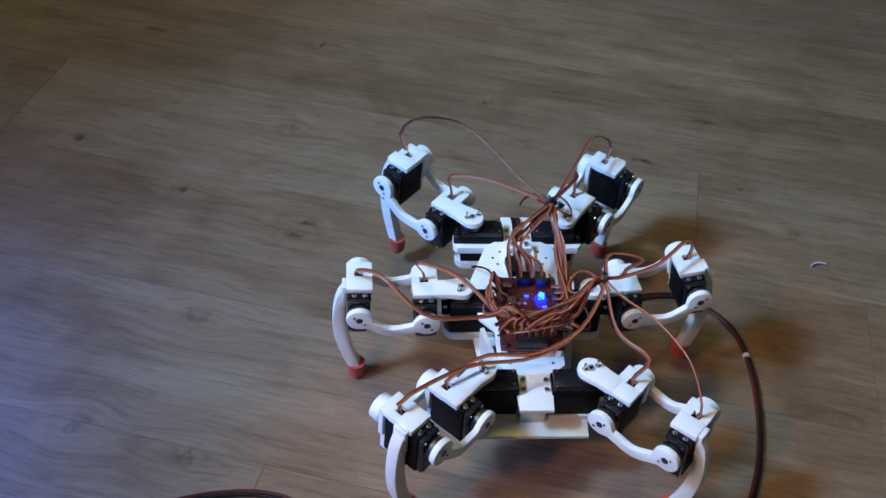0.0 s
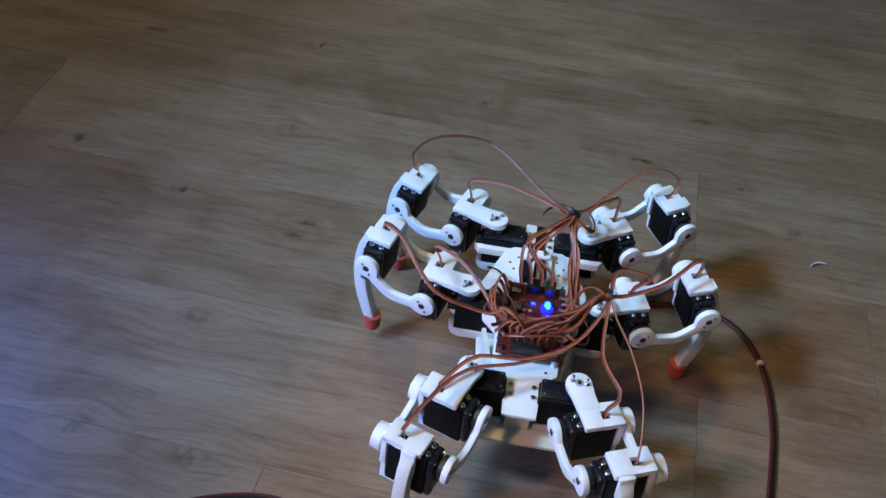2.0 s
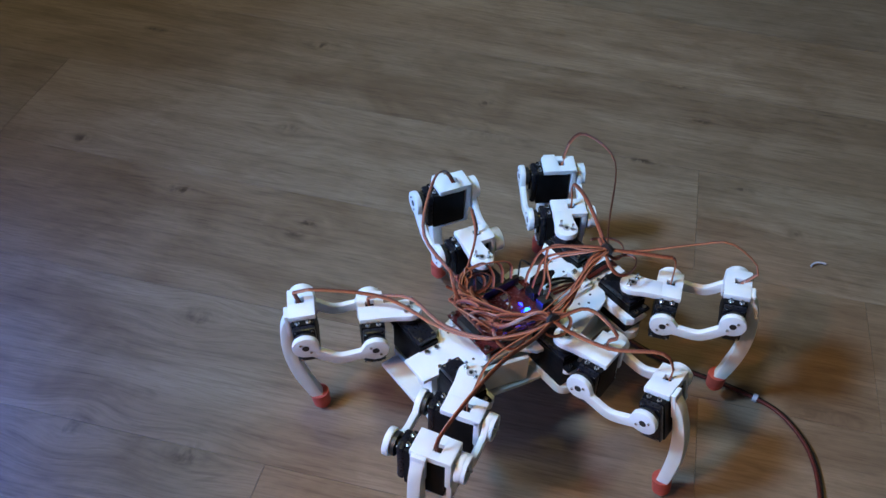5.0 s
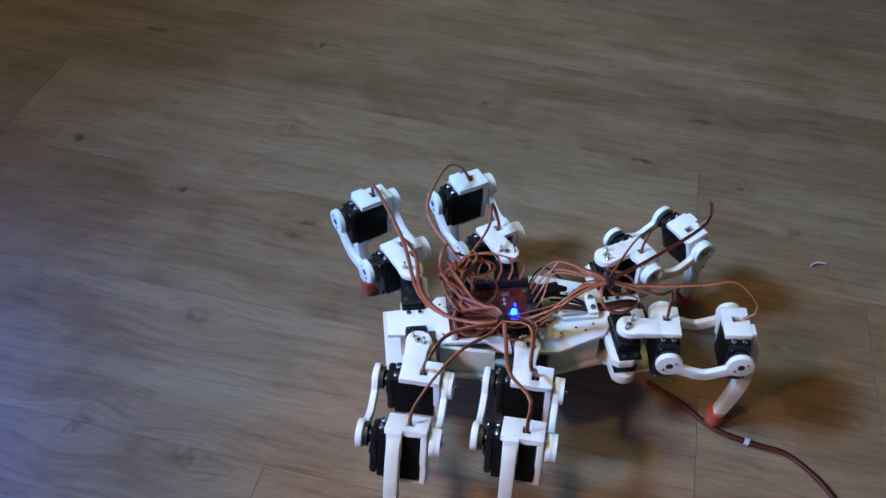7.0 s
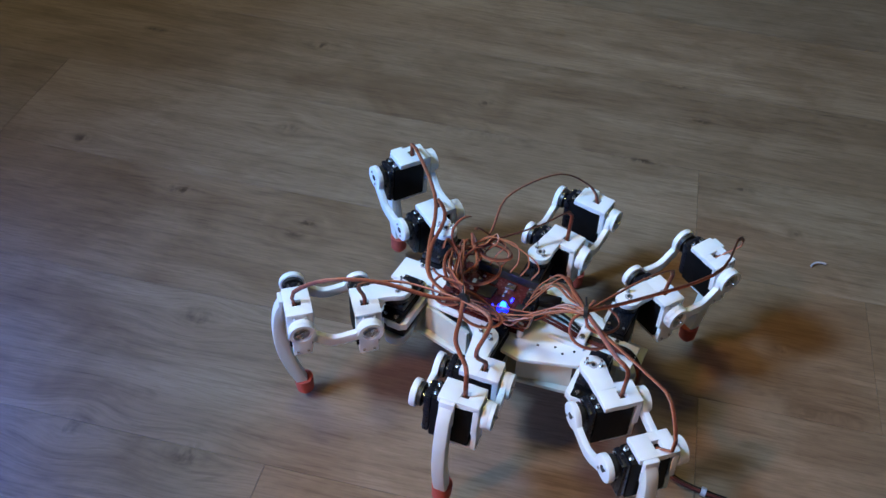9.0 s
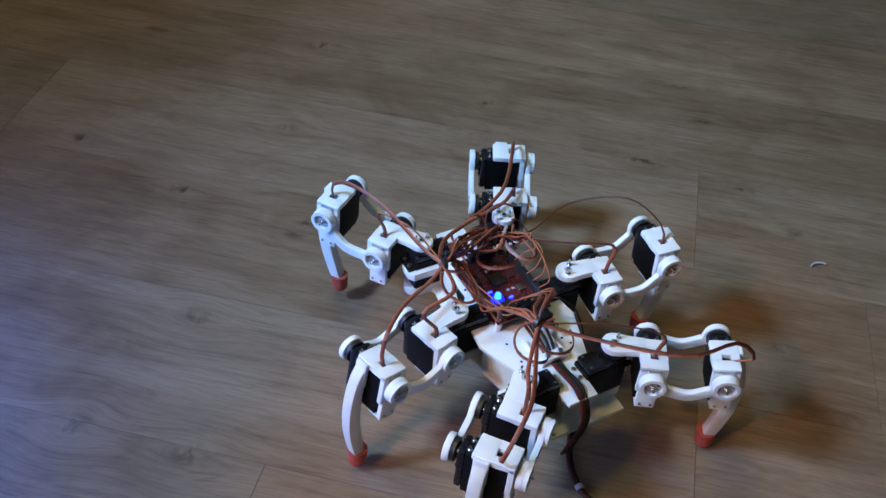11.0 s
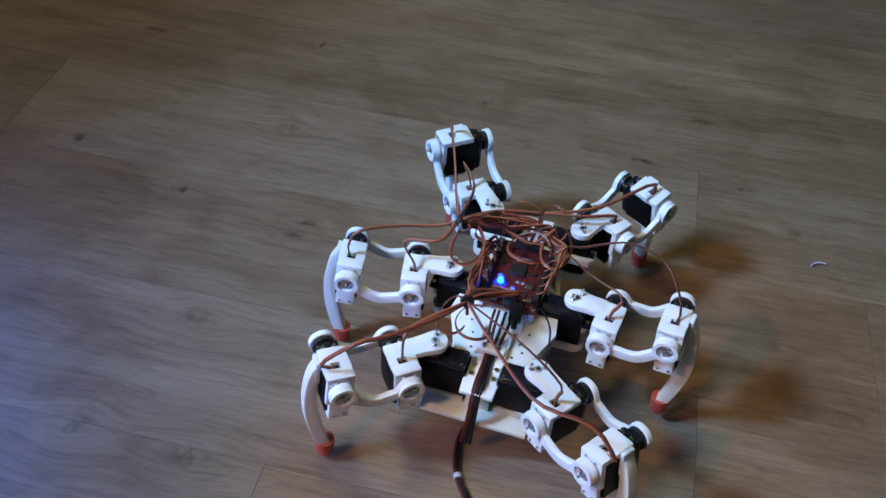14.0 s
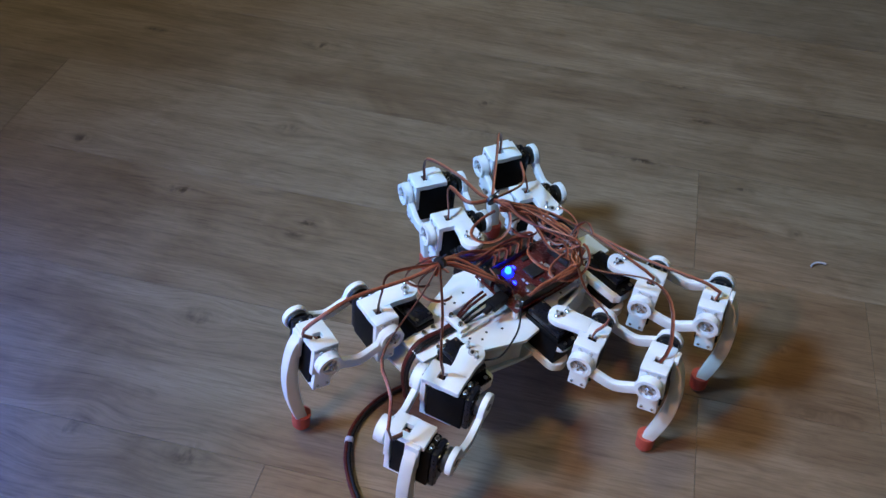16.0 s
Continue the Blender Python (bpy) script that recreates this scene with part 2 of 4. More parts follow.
wall("wall_north", X0, X1, Y1, Y1 + 0.15)
wall("wall_south", X0, X1, Y0 - 0.15, Y0)
wall("wall_east", X1, X1 + 0.15, Y0 - 0.15, Y1 + 0.15)
# window added out of view, to go with the blue fill
WY0, WY1, WZ0, WZ1 = -0.85, 0.15, 0.75, 1.75
bm = bmesh.new()
box(bm, X0 - 0.15, X0, Y0 - 0.15, WY0, 0, ZC)
box(bm, X0 - 0.15, X0, WY1, Y1 + 0.15, 0, ZC)
box(bm, X0 - 0.15, X0, WY0, WY1, 0, WZ0)
box(bm, X0 - 0.15, X0, WY0, WY1, WZ1, ZC)
tagged(new("wall_west", mesh_of("wall_west", bm, PLASTER)), "plain painted plaster wall with an added window opening", "wall", kind="structure")
bm = bmesh.new()
box(bm, X0 - 0.15, X1 + 0.15, Y0 - 0.15, Y1 + 0.15, ZC, ZC + 0.1)
tagged(new("ceiling", mesh_of("ceiling", bm, CEILING)), "plain white painted ceiling", "ceiling", kind="structure")
bm = bmesh.new()
for y0, y1, z0, z1 in ((WY0, WY0 + 0.05, WZ0, WZ1), (WY1 - 0.05, WY1, WZ0, WZ1), (WY0 + 0.05, WY1 - 0.05, WZ0, WZ0 + 0.05), (WY0 + 0.05, WY1 - 0.05, WZ1 - 0.05, WZ1)):
    box(bm, X0 - 0.12, X0 - 0.06, y0 + 0.001, y1 - 0.001, z0, z1, 0.004)
tagged(new("added_window", mesh_of("added_window", bm, WHITE)), "white frame of a window added out of view", "window", kind="structure")
# glowing ceiling fixture added out of view to go with the yellow fill
lamp = tagged(new("added_ceiling_lamp"), "small square ceiling lamp with warm light, added out of view for fill", "ceiling lamp")
lamp.location = (-0.40, 0.85, ZC)
bm = bmesh.new()
box(bm, -0.19, 0.19, -0.19, 0.19, -0.05, 0.0, 0.006)
part("housing", mesh_of("housing", bm, WHITE), lamp)
bm = bmesh.new()
box(bm, -0.165, 0.165, -0.165, 0.165, -0.062, -0.051, 0.003)
part("diffuser", mesh_of("diffuser", bm, LAMP_GLOW), lamp)

# ---------- the floor: laminate planks laid askew to the camera ----------
ALONG = Vector((math.cos(GRAIN), math.sin(GRAIN), 0))
ACROSS = Vector((-math.sin(GRAIN), math.cos(GRAIN), 0))
PLANK_W, FIRST_SEAM = 0.1735, 0.583


def floor():
    bm = bmesh.new()
    box(bm, X0 - 0.15, X1 + 0.15, Y0 - 0.15, Y1 + 0.15, -0.06, -0.0035)
    base = tagged(new("floor", mesh_of("floor", bm, JOINT)), "grey-brown oak laminate floor of long planks", "floor", kind="structure")
    rng = random.Random(4)
    shapes = {}
    sides = [((X0 - 0.04, 0, 0), (-1, 0, 0)), ((X1 + 0.04, 0, 0), (1, 0, 0)), ((0, Y0 - 0.04, 0), (0, -1, 0)), ((0, Y1 + 0.04, 0), (0, 1, 0))]

    def plank_bmesh(length):
        bm = bmesh.new()
        g = 0.0002
        box(bm, g, length - g, g, PLANK_W - g, -0.0034, 0.0)
        top = [e for e in bm.edges if all(v.co.z > -0.001 for v in e.verts)]
        bmesh.ops.bevel(bm, geom=top, offset=0.00012, segments=1, affect="EDGES")
        return bm

    def plank_mesh(length, m):
        """A whole plank shares its mesh; one that meets a wall is sawn off under it."""
        ends = [m @ Vector((x, y, 0)) for x in (0, length) for y in (0, PLANK_W)]
        if all(X0 <= p.x <= X1 and Y0 <= p.y <= Y1 for p in ends):
            key = round(length, 3)
            if key not in shapes:
                shapes[key] = mesh_of("plank", plank_bmesh(length), OAK)
            return shapes[key]
        bm, back = plank_bmesh(length), m.inverted()
        for co, no in sides:
            bmesh.ops.bisect_plane(bm, geom=bm.verts[:] + bm.edges[:] + bm.faces[:], plane_co=back @ Vector(co), plane_no=back.to_3x3() @ Vector(no), clear_outer=True)
        if not bm.faces:
            bm.free()
            return None
        return mesh_of("plank", bm, OAK)

    # joints seen along three rows; the other rows are laid at random
    known = {1: [-0.69, 0.14], 0: [-0.98, 0.30 + 0.02], -1: [-0.92, 0.15], 2: [-0.45 - 0.5, 0.95], 3: [-0.2 - 0.6, 0.62]}
    tones = {-2: 1.0, -1: 1.05, 0: 0.89, 1: 1.06, 2: 0.90, 3: 1.06, 4: 0.92}
    ruddy = {0: 0.05, 2: 0.03, 1: -0.01, -1: -0.01}
    for row in range(-16, 17):
        lo = FIRST_SEAM + row * PLANK_W
        joints = list(known.get(row, [rng.uniform(-0.8, 0.3)]))
        while joints[0] > -2.6:
            joints.insert(0, joints[0] - 1.28)
        while joints[-1] < 3.0:
            joints.append(joints[-1] + 1.28)
        for a, b in zip(joints, joints[1:]):
            m = Matrix.Translation(ALONG * a + ACROSS * lo) @ Matrix.Rotation(GRAIN, 4, "Z")
            data = plank_mesh(b - a, m)
            if data is None:
                continue
            plank = part("plank", data, base, m)
            tone, red = tones.get(row, rng.uniform(0.88, 1.08)) * rng.uniform(0.985, 1.015), ruddy.get(row, rng.uniform(-0.02, 0.03))
            tone *= 0.84 if row == 1 and a < -0.8 else 1.0
            plank.color = (tone * (1 + red), tone, tone * (1 - red), 1.0)


floor()

# ---------- the walking robot ----------
LEGS = ["LF", "LM", "LR", "RF", "RM", "RR"]
PIVOT = {"LF": (-0.0437, 0.0892), "LM": (-0.0573, 0.0), "LR": (-0.0437, -0.0892), "RF": (0.0437, 0.0892), "RM": (0.0573, 0.0), "RR": (0.0437, -0.0892)}
COXA, DROP, FEMUR, SHIN = 0.0318, 0.0149, 0.0583, 0.1131
robot = tagged(new("hexapod_robot"), "white and black six-legged walking robot with loose wires on the floor", "robot")


def servo_mesh(h, shaft):
    """A servo of 20 x 40 x 38 mm, shaft along y towards h, hanging below the shaft axis at z = 0."""
    bm = bmesh.new()
    a, b = sorted((-0.0185 * h, 0.0135 * h))
    box(bm, -0.0098, 0.0098, a, b, -0.0302, 0.0098, 0.0008, 0)
    a, b = sorted((0.0137 * h, 0.0195 * h))
    box(bm, -0.0095, 0.0095, a, b, -0.0285, 0.0096, 0.0022, 1)
    rod(bm, (0, 0.019 * h, 0), (0, 0.0225 * h, 0), 0.0068, 16, 0.0062, 1)
    rod(bm, (0, 0.019 * h, -0.013), (0, 0.0212 * h, -0.013), 0.0042, 12, None, 1)
    for x in (-0.0068, 0.0068):
        for z in (-0.0258, 0.0068):
            rod(bm, (x, 0.0185 * h, z), (x, 0.0202 * h, z), 0.0014, 8, None, 2)
    for x in (-0.0045, 0.0045):
        rod(bm, (x, 0.0118 * h, 0.0090), (x, 0.0118 * h, 0.0138), 0.0011, 8, None, 2)
        rod(bm, (x, 0.0118 * h, 0.0097), (x, 0.0118 * h, 0.0108), 0.0022, 8, None, 2)
    # ribs on the flat side, cable boot
    for k in range(3):
        box(bm, -0.0101, 0.0101, -0.0182 * h - 0.0004, -0.0182 * h + 0.0004, -0.028 + k * 0.003, -0.0268 + k * 0.003, 0, 0)
    return mesh_of("servo", bm, [BLACK, GEARBOX, STEEL])


def carrier(bm, h, z0):
    """The white printed frame round a hanging servo, its top at z0 above the shaft axis."""
    a, b = sorted((-0.0245 * h, 0.0085 * h))
    # cap with a slot for the cable
    s0, s1 = sorted((-0.0135 * h, -0.0075 * h))
    box(bm, -0.0112, 0.0112, a, s0, z0 - 0.0055, z0, 0.0012)
    box(bm, -0.0112, 0.0112, s1, b, z0 - 0.0055, z0, 0.0012)
    box(bm, -0.0112, -0.0030, s0 - 0.001, s1 + 0.001, z0 - 0.0054, z0 - 0.0002)
    box(bm, 0.0045, 0.0112, s0 - 0.001, s1 + 0.001, z0 - 0.0054, z0 - 0.0002)
    # side cheek on the idle side, with a tab at the foot
    a, b = sorted((-0.0245 * h, -0.0196 * h))
    box(bm, -0.0112, 0.0112, a, b, -0.0150, z0 - 0.001, 0.0012)
    rod(bm, (0, -0.0245 * h, 0), (0, -0.0262 * h, 0), 0.0062, 16)


def lower_frame_mesh(h):
    """The strip under a servo, bent up into a narrow tab on the idle side."""
    bm = bmesh.new()
    lo, hi = -0.0244 * h, 0.004 * h
    prism(bm, [(lo, -0.0342), (hi, -0.0342), (hi, -0.0306), (-0.0198 * h, -0.0306), (-0.0198 * h, -0.0152), (lo, -0.0152)], -0.0082, 0.0082, "x", 0.0008)
    return mesh_of("lower_frame", bm, WHITE)


def coxa_mesh(h):
    """The swinging hip bracket: arm from the pivot and the carrier of the femur servo; pivot at the origin, outwards is x."""
    bm = bmesh.new()
    outline = arc(0, 0, 0.0108, 80, 280, 14) + [(0.012, -0.0092), (0.0255, -0.0088), (0.0255, 0.0088), (0.012, 0.0092)]
    prism(bm, outline, -0.0062, 0.0, "z", 0.0012)
    sub = bmesh.new()
    carrier(sub, h, DROP - 0.0005)
    bmesh.ops.translate(sub, verts=sub.verts, vec=(COXA, 0, -DROP))
    tmp = bpy.data.meshes.new("tmp")
    sub.to_mesh(tmp)
    sub.free()
    bm.from_mesh(tmp)
    bpy.data.meshes.remove(tmp)
    for a in (60, 240):
        x, y = 0.0058 * math.cos(radians(a)), 0.0058 * math.sin(radians(a))
        rod(bm, (x, y, -0.003), (x, y, 0.0072), 0.0011, 8, None, 1)
        rod(bm, (x, y, -0.001), (x, y, 0.0014), 0.0022, 6, None, 1)
    rod(bm, (0, 0, -0.002), (0, 0, 0.0003), 0.0036, 14, None, 4)
    rod(bm, (0, 0, -0.002), (0, 0, 0.0012), 0.0016, 8, None, 2)
    rod(bm, (0, 0, -0.011), (0, 0, -0.0062), 0.0098, 20, None, 3)
    return mesh_of("coxa_bracket", bm, [WHITE, STEEL, CHIP, GEARBOX, SHADE])


def link_outline(sag):
    """The hanging curved bar with a round eye at each end, in (x, z)."""
    r, w = 0.0112, 0.0046
    mid = spline([(0.0, -0.002, 0), (0.013, -0.0075, 0), (FEMUR / 2, -sag, 0), (FEMUR - 0.013, -0.0075, 0), (FEMUR, -0.002, 0)], 6)
    top, low = [], []
    for i, p in enumerate(mid):
        d = (mid[min(i + 1, len(mid) - 1)] - mid[max(i - 1, 0)]).normalized()
        nrm = Vector((-d.y, d.x, 0))
        top.append(p + nrm * w)
        low.append(p - nrm * w)
    keep = lambda p: (p.x ** 2 + p.y ** 2) > (r * 0.98) ** 2 and ((p.x - FEMUR) ** 2 + p.y ** 2) > (r * 0.98) ** 2
    top = [(p.x, p.y) for p in top if keep(p)]
    low = [(p.x, p.y) for p in low if keep(p)]
    a0 = math.degrees(math.atan2(top[0][1], top[0][0]))
    a1 = math.degrees(math.atan2(low[0][1], low[0][0])) % 360
    b0 = math.degrees(math.atan2(top[-1][1], top[-1][0] - FEMUR))
    b1 = math.degrees(math.atan2(low[-1][1], low[-1][0] - FEMUR))
    b0 = b0 % 360
    b1 = b1 % 360
    left = arc(0, 0, r, a0, a1, 16)
    right = arc(FEMUR, 0, r, b1 - 360 if b1 > b0 else b1, b0, 16)
    return left[1:-1] + low + right[1:-1] + top[::-1]


def link_mesh(h, horn):
    """One femur link; horn: on the driven side, else on the side of the idle pin."""
    bm = bmesh.new()
    side = h if horn else -h
    a, b = sorted((0.0258 * side, 0.0312 * side))
    prism(bm, link_outline(0.0125), a, b, "y", 0.0012)
    for x in (0.0, FEMUR):
        if horn:
            rod(bm, (x, 0.0222 * side, 0), (x, 0.0259 * side, 0), 0.0095, 20, None, 2)
            for a in (35, 215):
                dx, dz = 0.006 * math.cos(radians(a)), 0.006 * math.sin(radians(a))
                rod(bm, (x + dx, 0.030 * side, dz), (x + dx, 0.0322 * side, dz), 0.0012, 8, None, 1)
            rod(bm, (x, 0.030 * side, 0), (x, 0.03145 * side, 0), 0.003, 12, None, 2)
        else:
            rod(bm, (x, 0.024 * side, 0), (x, 0.0372 * side, 0), 0.0011, 8, None, 1)
            rod(bm, (x, 0.030 * side, 0), (x, 0.0314 * side, 0), 0.0068, 18, None, 3)
            ring(bm, x, 0.0308 * side, 0.0342 * side, 0.0108, 0.0076)
            a, b = sorted((0.0312 * side, 0.0324 * side))
            box(bm, x - 0.0056, x + 0.0056, a, b, -0.0012, 0.0012, 0.0, 1, Matrix.Translation((x, 0, 0)) @ Matrix.Rotation(0.7, 4, "Y") @ Matrix.Translation((-x, 0, 0)))
            rod(bm, (x, 0.031 * side, 0), (x, 0.0336 * side, 0), 0.0024, 6, None, 1)
            rod(bm, (x + 0.004, 0.0312 * side, 0.003), (x + 0.004, 0.0328 * side, 0.003), 0.0013, 8, None, 1)
    return mesh_of("femur_link", bm, [WHITE, STEEL, CHIP, SHADE])


def shin_mesh():
    """The curved lower leg: a crescent bar from the knee frame's outer face down to the foot."""
    bm = bmesh.new()
    line = spline([(0.0120, DROP - 0.006, 0), (0.0158, -0.004, 0), (0.0172, -0.030, 0), (0.0138, -0.058, 0), (0.0058, -0.086, 0), (0.0, -SHIN + 0.012, 0)], 5)
    outer, inner = [], []
    n = len(line)
    for i, p in enumerate(line):
        d = (line[min(i + 1, n - 1)] - line[max(i - 1, 0)]).normalized()
        nrm = Vector((-d.y, d.x, 0))
        u = i / (n - 1)
        w = 0.0028 + 0.0022 * math.sin(math.pi * min(1.0, u * 1.05)) + 0.0022 * u
        outer.append((p + nrm * w)[:2])
        inner.append((p - nrm * w)[:2])
    prism(bm, outer + inner[::-1], -0.0055, 0.0055, "y", 0.0022)
    return mesh_of("shin", bm, IVORY, True)


def foot_mesh():
    bm = bmesh.new()
    rod(bm, (0.0008, 0, -SHIN + 0.019), (0.0, 0, -SHIN + 0.0045), 0.0086, 18, 0.0080)
    rod(bm, (0, 0, -SHIN + 0.0045), (0, 0, -SHIN), 0.0080, 18, 0.0052)
    return mesh_of("foot_tip", bm, RED, True)


def knee_mesh(h):
    bm = bmesh.new()
    carrier(bm, h, DROP)
    box(bm, 0.0110, 0.0150, -0.006, 0.006, -0.010, DROP - 0.0008, 0.001)
    return mesh_of("knee_bracket", bm, WHITE)


segments = {}
shin_data, foot_data = shin_mesh(), foot_mesh()
bm = bmesh.new()
rod(bm, (0, -0.0008, 0), (0, 0.0008, 0), 0.0013, 8)
small_screw = mesh_of("screw", bm, STEEL)


def cheek_screws(bracket, h, offset):
    for x, z in ((-0.0045, -0.0300), (0.0045, -0.0300), (-0.0050, DROP - 0.0040), (0.0050, DROP - 0.0040)):
        part("screw", small_screw, bracket, Matrix.Translation(Vector(offset) + Vector((x, -0.0248 * h, z))))


for h in (1, -1):
    segments[h] = dict(coxa=coxa_mesh(h), servo=servo_mesh(h, 0), horn=link_mesh(h, True), idle=link_mesh(h, False), knee=knee_mesh(h), lower=lower_frame_mesh(h))
moving = {}
for leg in LEGS:
    h = 1 if leg[0] == "R" else -1
    s = segments[h]
    coxa = part("hip_bracket", s["coxa"], robot, label="white printed hip bracket with steel screws")
    part("femur_servo", s["servo"], coxa, pose(COXA, 0, -DROP), "black plastic servo motor")
    part("lower_frame", s["lower"], coxa, pose(COXA, 0, -DROP))
    cheek_screws(coxa, h, (COXA, 0, -DROP))
    link_a = part("femur_link", s["horn"], robot, label="white curved leg link on a black servo horn")
    link_b = part("femur_link", s["idle"], robot, label="white curved leg link on a steel pin")
    knee = part("knee_bracket", s["knee"], robot, label="white printed knee bracket")
    part("lower_frame", s["lower"], knee)
    cheek_screws(knee, h, (0, 0, 0))
    part("knee_servo", s["servo"], knee, None, "black plastic servo motor")
    part("shin", shin_data, knee)
    part("foot_tip", foot_data, knee, None, "red rubber foot tip")
    moving[leg] = (coxa, link_a, link_b, knee)


# ---------- the robot's body ----------
def outline_mirror(half):
    return half + [(-x, y) for x, y in reversed(half)]


def body():
    top, low = -0.0235, -0.056
    bm = bmesh.new()
    prism(bm, outline_mirror([(0.014, -0.114), (0.016, -0.084), (0.031, -0.074), (0.048, -0.028), (0.042, 0.016), (0.029, 0.030), (0.028, 0.068), (0.016, 0.078), (0.014, 0.114)]), top - 0.004, top, "z", 0.0008)
    plate = part("top_plate", mesh_of("top_plate", bm, WHITE), robot, label="white printed top plate with dark discs for small holes")
    # black discs on the uncut plate paint the shade inside screw holes
    bm = bmesh.new()
    rod(bm, (0, 0, -0.001), (0, 0, 0.0003), 0.0012, 8)
    hole = mesh_of("hole_shade", bm, CHIP)
    for sx in (-1, 1):
        for sy in (-1, 1):
            for x, y in ((0.026, 0.036), (0.021, 0.050), (0.025, 0.058), (0.018, 0.066)):
                part("hole_shade", hole, plate, pose(sx * x, sy * y, top))
    bm = bmesh.new()
    prism(bm, outline_mirror([(0.046, -0.117), (0.047, -0.100), (0.034, -0.074), (0.043, -0.028), (0.045, -0.012), (0.045, 0.012), (0.043, 0.028), (0.034, 0.074), (0.047, 0.100), (0.046, 0.117)]), low - 0.004, low, "z", 0.0008)
    part("bottom_plate", mesh_of("bottom_plate", bm, CREAM), robot, label="cream printed bottom plate")
    for sx in (-1, 1):
        for sy in (-1, 1):
            bm = bmesh.new()
            pts = [(sx * 0.041, sy * 0.024), (sx * 0.029, sy * 0.070), (sx * 0.0255, sy * 0.069), (sx * 0.0375, sy * 0.023)]
            prism(bm, pts, low + 0.0005, top - 0.0045, "z", 0.0)
            part("side_wall", mesh_of("side_wall", bm, CREAM), robot, label="cream printed side wall")
    for sy in (-1, 1):
        bm = bmesh.new()
        box(bm, -0.010, 0.010, sy * 0.100 - 0.003, sy * 0.100 + 0.003, low + 0.0005, top - 0.0045)
        part("end_wall", mesh_of("end_wall", bm, CREAM), robot)
    # hip servos lie with the shaft up under each pivot, long side towards the middle
    bm = bmesh.new()
    box(bm, -0.0098, 0.0302, -0.0098, 0.0098, -0.0500, -0.0190, 0.0008, 0)
    box(bm, -0.0096, 0.0290, -0.0095, 0.0095, -0.0188, -0.0128, 0.0022, 1)
    box(bm, -0.0170, 0.0372, -0.0098, 0.0098, -0.0262, -0.0236, 0.0006, 0)
    rod(bm, (0, 0, -0.0130), (0, 0, -0.0108), 0.0068, 16, None, 1)
    for x in (-0.0066, 0.0260):
        for y in (-0.0066, 0.0066):
            rod(bm, (x, y, -0.0135), (x, y, -0.0122), 0.0014, 8, None, 2)
    for x in (-0.0140, 0.0340):
        for y in (-0.005, 0.005):
            rod(bm, (x, y, -0.0262), (x, y, -0.0215), 0.0021, 8, None, 2)
    hip = mesh_of("hip_servo", bm, [BLACK, GEARBOX, STEEL])
    bm = bmesh.new()
    prism(bm, arc(-0.0085, -0.002, 0.007, 180, 270, 5) + [(0.033, -0.009), (0.033, 0.009)] + arc(-0.0085, 0.002, 0.007, 90, 180, 5), -0.0335, -0.0264, "z", 0.001)
    tray = mesh_of("servo_tray", bm, WHITE)
    trays = {}
    for sy in (-1, 1):
        bm = bmesh.new()
        inner, outer = -0.0150 * sy, 0.0080 * sy
        mid_y = (inner + outer) / 2
        prism(bm, [(-0.0175, mid_y - 0.006), (-0.0135, min(inner, outer)), (0.034, min(inner, outer)), (0.034, max(inner, outer)), (-0.0135, max(inner, outer)), (-0.0175, mid_y + 0.006)], -0.0345, -0.0264, "z", 0.001)
        trays[sy] = mesh_of("servo_tray", bm, WHITE)
    bm = bmesh.new()
    prism(bm, arc(-0.004, 0, 0.011, 90, 270, 10) + [(0.030, -0.011), (0.030, 0.011)], -0.0598, -0.0505, "z", 0.001)
    shelf = mesh_of("servo_shelf", bm, CREAM)
    for leg in LEGS:
        x, y = PIVOT[leg]
        m = pose(x, y, 0, 0, 0, 180 if x > 0 else 0)
        side = 0 if y == 0 else (1 if y * x < 0 else -1)
        part("servo_tray", trays[side] if side else tray, robot, m, "white printed servo tray")
        part("servo_shelf", shelf, robot, m, "cream printed lower servo shelf")
        part("hip_servo", hip, robot, m, "black plastic servo motor with steel screws")
    # cable clamp with two screws at the tail
    bm = bmesh.new()
    box(bm, -0.0118, 0.0118, -0.072, -0.063, top + 0.0035, top + 0.0080, 0.0012)
    for x in (-0.0115, 0.0075):
        box(bm, x, x + 0.004, -0.071, -0.064, top + 0.0002, top + 0.0035)
    clamp = part("cable_clamp", mesh_of("cable_clamp", bm, WHITE), robot, label="white printed cable clamp")
    for x in (-0.0062, 0.0062):
        bm = bmesh.new()
        rod(bm, (x, -0.0675, top + 0.0075), (x, -0.0675, top + 0.0105), 0.0028, 12, 0.0020)
        part("screw", mesh_of("screw", bm, STEEL), clamp, label="steel screw")
    # ridges that guide the cable
    for x in (-0.0125, 0.0125):
        bm = bmesh.new()
        box(bm, x - 0.001, x + 0.001, -0.072, -0.040, top + 0.0002, top + 0.0042, 0.0004)
        part("cable_guide", mesh_of("cable_guide", bm, WHITE), robot)
    # boards
    bm = bmesh.new()
    box(bm, -0.0275, 0.0265, -0.022, 0.061, -0.0135, -0.0118, 0.0003)
    board = part("circuit_board", mesh_of("circuit_board", bm, BOARD), robot, label="dark red circuit board with pin headers")
    for x, y in ((-0.024, -0.018), (0.023, -0.018), (-0.024, 0.057), (0.023, 0.057)):
        bm = bmesh.new()
        rod(bm, (x, y, top + 0.0002), (x, y, -0.0136), 0.003, 10)
        rod(bm, (x, y, -0.0118), (x, y, -0.0085), 0.0024, 8, None, 1)
        part("standoff", mesh_of("standoff", bm, [WHITE, STEEL]), board)
